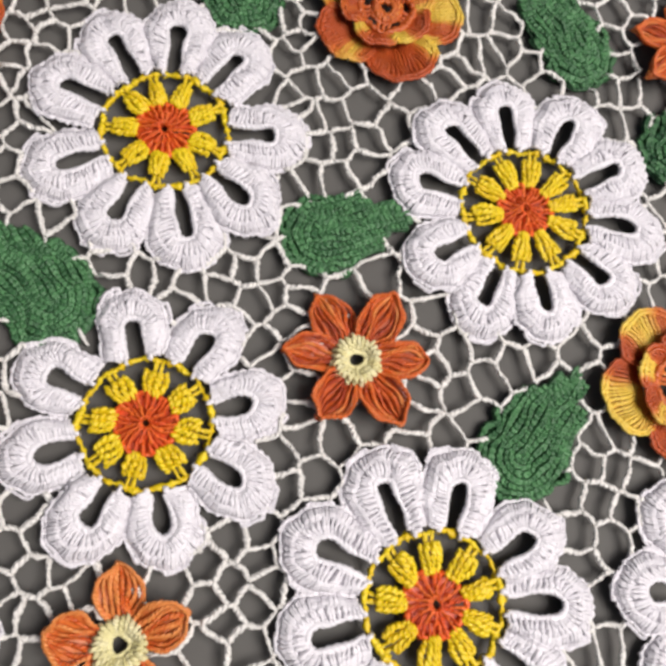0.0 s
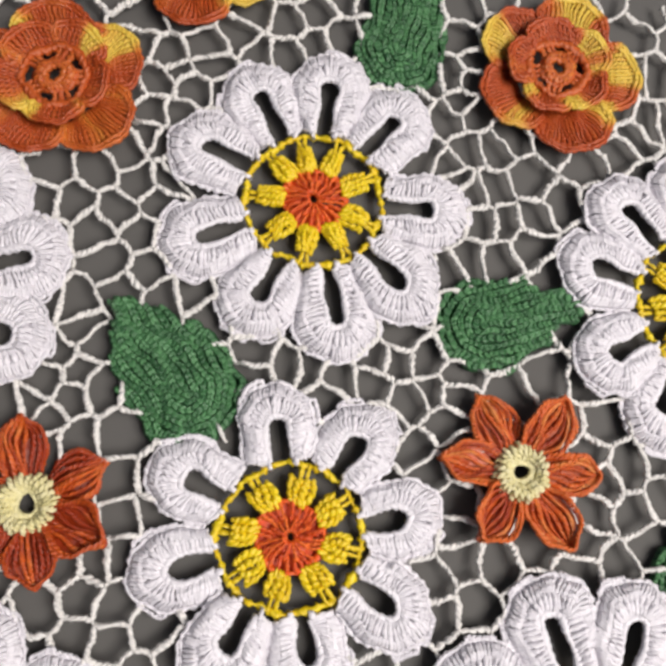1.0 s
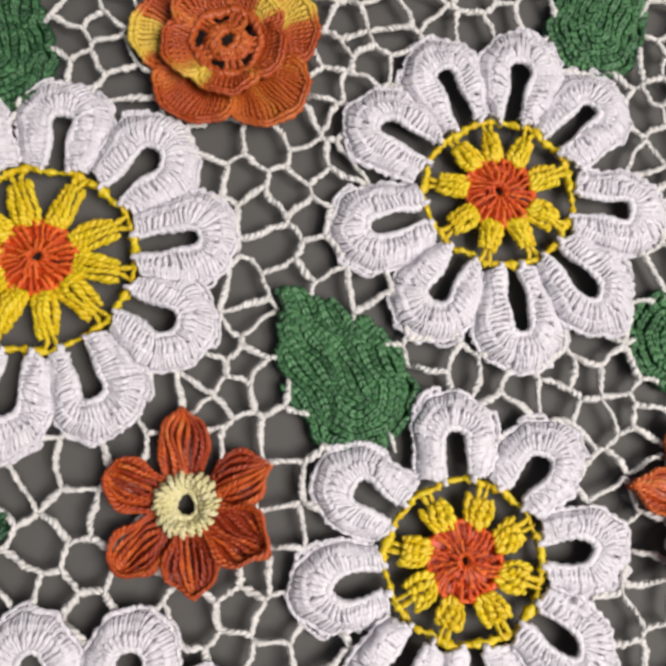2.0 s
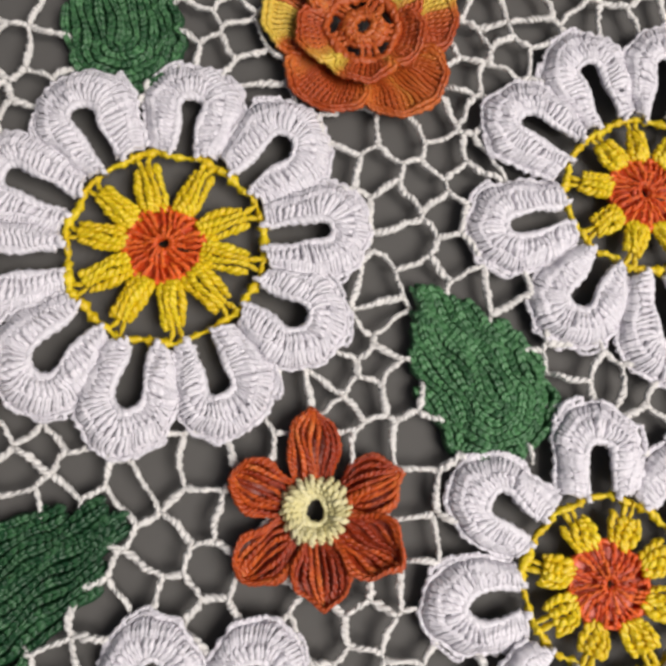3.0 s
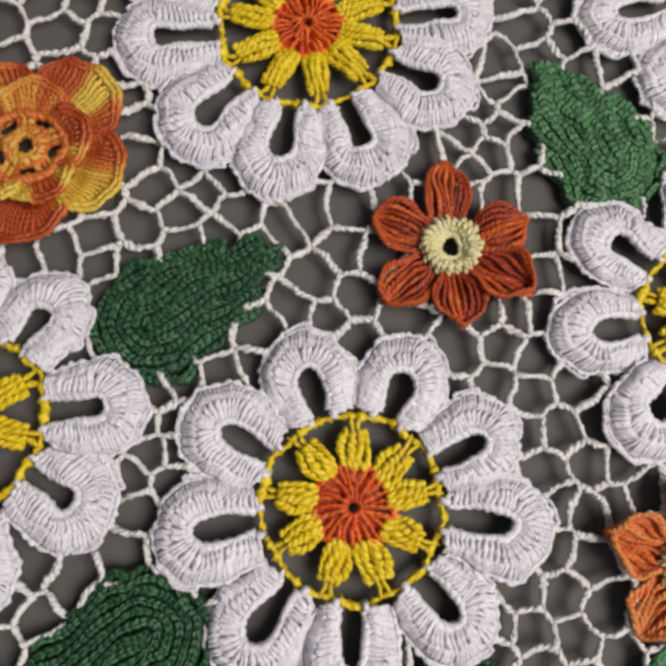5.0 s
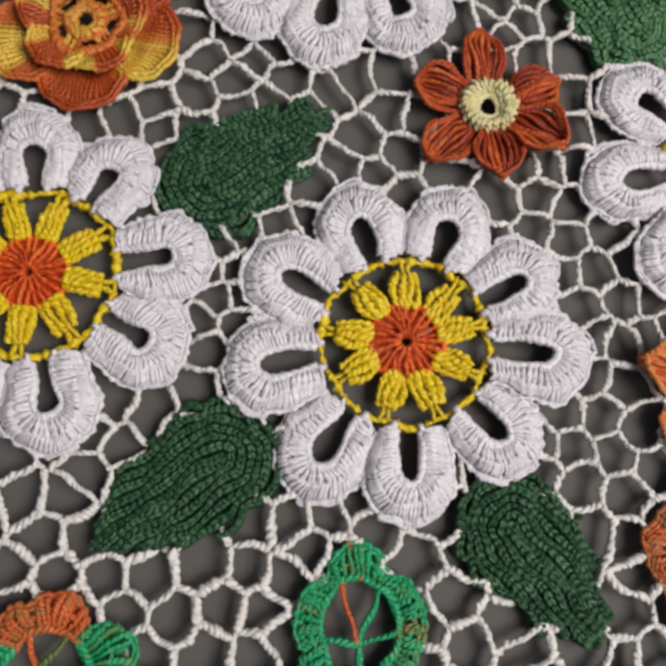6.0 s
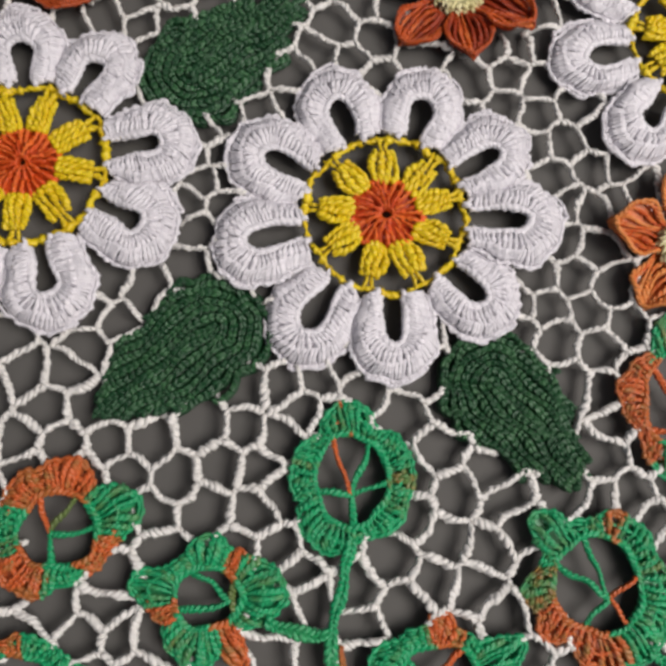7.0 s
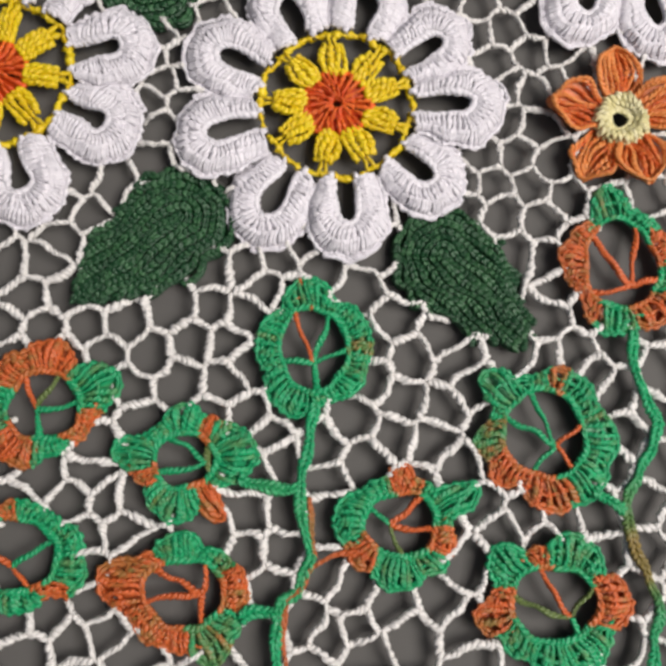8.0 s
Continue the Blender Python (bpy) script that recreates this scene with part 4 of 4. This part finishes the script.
HOLES.append([(-185.1, -159.2), (-178.1, -164.6), (-175.5, -171.5), (-174.9, -158.4), (-174.4, -152.3), (-173.3, -132.8), (-171.1, -163.7), (-167.2, -170.1), (-167.0, -140.0), (-164.9, -164.0), (-164.8, -147.2), (-163.6, -133.4), (-156.7, -139.0)])
HOLES.append([(-125.6, -152.7), (-124.8, -159.3), (-124.3, -166.8), (-118.3, -146.3), (-115.8, -155.3), (-115.6, -129.3), (-115.2, -137.6), (-110.1, -150.5), (-109.9, -124.5), (-108.3, -142.0), (-106.0, -132.7), (-101.6, -151.6), (-99.7, -129.1), (-98.9, -143.4), (-96.8, -134.7), (-95.5, -157.3), (-93.8, -139.7)])
HOLES.append([(-174.7, -177.9), (-172.1, -184.6), (-169.2, -190.8), (-165.4, -195.7), (-163.9, -175.2), (-149.0, -172.1), (-141.4, -175.1), (-140.3, -166.9), (-138.4, -192.3), (-136.0, -181.8), (-133.9, -173.8), (-132.8, -166.8), (-128.6, -187.3), (-126.3, -179.7), (-122.7, -191.0)])
HOLES.append([(-95.1, -189.2), (-94.5, -176.5), (-92.0, -163.5), (-86.7, -170.4), (-81.7, -167.6), (-77.8, -171.6), (-74.5, -167.3), (-66.4, -166.3), (-64.5, -174.6), (-63.5, -192.3), (-59.4, -181.4)])
HOLES.append([(-209.3, 51.5), (-206.9, 45.2), (-204.5, 38.8), (-203.8, 27.9), (-203.2, 52.9), (-200.5, 49.0), (-199.8, 33.9), (-198.6, 19.2), (-198.6, 42.5), (-195.8, 28.2), (-194.7, 54.2), (-194.1, 49.2), (-193.4, 61.2), (-192.8, 33.0), (-191.2, 40.1), (-189.7, 20.5), (-188.3, 61.0), (-187.6, 29.4), (-187.4, 47.7), (-185.9, 56.1), (-179.2, 52.5), (-178.7, 59.3)])
HOLES.append([(-188.5, -31.5), (-181.8, -26.9), (-179.7, -32.7), (-177.3, -9.1), (-177.0, -37.9), (-174.2, -31.9), (-174.0, -23.0), (-172.5, -14.4), (-166.9, -8.5), (-165.7, -19.3), (-164.1, -25.2), (-161.9, -12.9), (-157.6, -8.9), (-157.0, -23.8), (-153.8, -18.4), (-147.9, -24.2), (-145.1, -42.8), (-144.5, -19.6)])
HOLES.append([(-196.6, -113.2), (-195.1, -128.1), (-193.5, -132.5), (-190.8, -120.6), (-187.5, -127.4), (-187.2, -112.7), (-184.3, -107.5), (-182.8, -119.1), (-177.0, -127.2), (-169.8, -126.5), (-158.6, -122.3), (-154.3, -129.7), (-149.8, -113.5), (-149.4, -123.1), (-147.0, -129.8), (-146.8, -138.9), (-143.6, -124.1), (-143.2, -112.9), (-142.0, -134.7), (-139.4, -117.4)])
HOLES.append([(-104.9, -50.8), (-104.9, -41.6), (-97.7, -48.1), (-96.3, -38.7), (-94.0, -98.3), (-93.8, -92.4), (-91.1, -55.9), (-89.9, -48.7), (-89.6, -86.0), (-89.2, -40.9), (-87.7, -93.5), (-86.8, -63.4), (-85.3, -100.4), (-83.7, -77.5), (-83.5, -69.4), (-83.4, -55.1), (-81.4, -85.2), (-80.8, -46.3), (-77.7, -93.4), (-77.1, -79.1), (-76.9, -60.5), (-76.8, -70.5), (-76.3, -100.8), (-76.1, -52.0), (-73.9, -87.9), (-71.4, -67.3), (-71.0, -60.8), (-70.8, -96.1)])


def covered(x, y):
    for cx, cy, far, test in SHAPES:
        dx, dy = x - cx, y - cy
        if dx * dx + dy * dy < far * far and test(dx, dy):
            return True
    return False


def on_cloth(x, y):
    return (-98 < x < 124 and -108 < y < 114) or (-222 < x < -42 and -212 < y < 112)


def net():
    sites = [p for patch in HOLES for p in patch]
    cell = {}
    for p in sites:
        cell.setdefault((int(p[0] // 12), int(p[1] // 12)), []).append(p)
    fill = random.Random(11)
    for _ in range(26000):
        p = (fill.uniform(-234, 136), fill.uniform(-224, 126))
        if not on_cloth(*p) and not on_cloth(p[0] + 11, p[1]) and not on_cloth(p[0] - 11, p[1]) and not on_cloth(p[0], p[1] + 11) and not on_cloth(p[0], p[1] - 11):
            continue
        i, j = int(p[0] // 12), int(p[1] // 12)
        near = [q for a in (-1, 0, 1) for b in (-1, 0, 1) for q in cell.get((i + a, j + b), ())]
        if all((p[0] - q[0]) ** 2 + (p[1] - q[1]) ** 2 > 68 for q in near):
            sites.append(p)
            cell.setdefault((i, j), []).append(p)
    pts = np.array(sites)
    threads = []
    for i, p in enumerate(pts):
        d = np.linalg.norm(pts - p, axis=1)
        poly = [((-16.0, -16.0), -1), ((16.0, -16.0), -1), ((16.0, 16.0), -1), ((-16.0, 16.0), -1)]
        for j in np.argsort(d)[1:26]:
            h = (pts[j] - p) / 2
            lim = h @ h
            out = []
            for k in range(len(poly)):
                (a, tag), (b, _) = poly[k], poly[(k + 1) % len(poly)]
                da, db = a[0] * h[0] + a[1] * h[1] - lim, b[0] * h[0] + b[1] * h[1] - lim
                if da <= 0:
                    out.append((a, tag))
                if (da <= 0) != (db <= 0):
                    s = da / (da - db)
                    out.append(((a[0] + (b[0] - a[0]) * s, a[1] + (b[1] - a[1]) * s), tag if da > 0 else int(j)))
            poly = out
            if not poly:
                break
        for k in range(len(poly)):
            (a, tag), (b, _) = poly[k], poly[(k + 1) % len(poly)]
            if tag > i:
                threads.append((np.array(a) + p, np.array(b) + p))
    lines = []
    for a, b in threads:
        long = np.linalg.norm(b - a)
        if long < 0.7 or long > 30:
            continue
        n = max(3, int(long / 0.36) + 1)
        s = np.linspace(0, 1, n)
        bow = fill.uniform(-0.06, 0.06) * long
        across = np.array((a[1] - b[1], b[0] - a[0])) / long
        xy = a + (b - a) * s[:, None] + across * (bow * np.sin(math.pi * s))[:, None]
        keep = [not covered(*q) and on_cloth(*q) for q in xy]
        start = None
        for k in range(n + 1):
            ok = k < n and keep[k]
            if ok and start is None:
                start = k
            if not ok and start is not None:
                lo, hi = max(0, start - 10), min(n, k + 10)
                if k - start >= 3:
                    lines.append(xy[lo:hi])
                start = None
    Yarn.phase = 5.0
    ob = thing("lace_net", -100, -20, label="irregular off-white crocheted net joining the motifs", category="lace")
    made = []
    for xy in lines:
        wob = np.array([noise.noise_vector((q[0] * 0.3, q[1] * 0.3, 2.0)) for q in xy])
        pts3 = np.c_[xy + wob[:, :2] * 0.45 - (-100, -20), 0.75 + 0.5 * wob[:, 2]]
        fat = 0.75 + 0.08 * np.sin(np.arange(len(xy)) * 0.9 + xy[0, 0]) + 0.05 * wob[:, 0] + (0.20 if xy[0, 1] < -115 else 0.03)
        sink = 2.6 * np.clip(1 - np.arange(len(xy)) / 8, 0, 1)
        if covered(*xy[0]):
            pts3[:, 2] -= sink
        if covered(*xy[-1]):
            pts3[:, 2] -= sink[::-1]
        made.append((min(np.hypot(*(xy.mean(0) - c)) for c in ((-60, 15), (-115, -10), (-128, -90))), pts3, fat))
    made.sort(key=lambda m: m[0])
    rest = Yarn()
    for k, (_, pts3, fat) in enumerate(made):
        y_ = Yarn() if k < 300 else rest
        y_.rope(pts3, fat * np.array([1.02 + 0.3 * noise.noise((q[0] * 1.1, q[1] * 1.1, 4.0)) for q in pts3]), period=fill.uniform(2.0, 3.4), dye=fill.random(), hand=fill.choice((-1, 1, 1)), lay=0.36)
        if k < 300:
            part("strand", y_, ECRU, ob)
    tagged(part("outlying_net", rest, ECRU, ob), kind="stuff")


net()
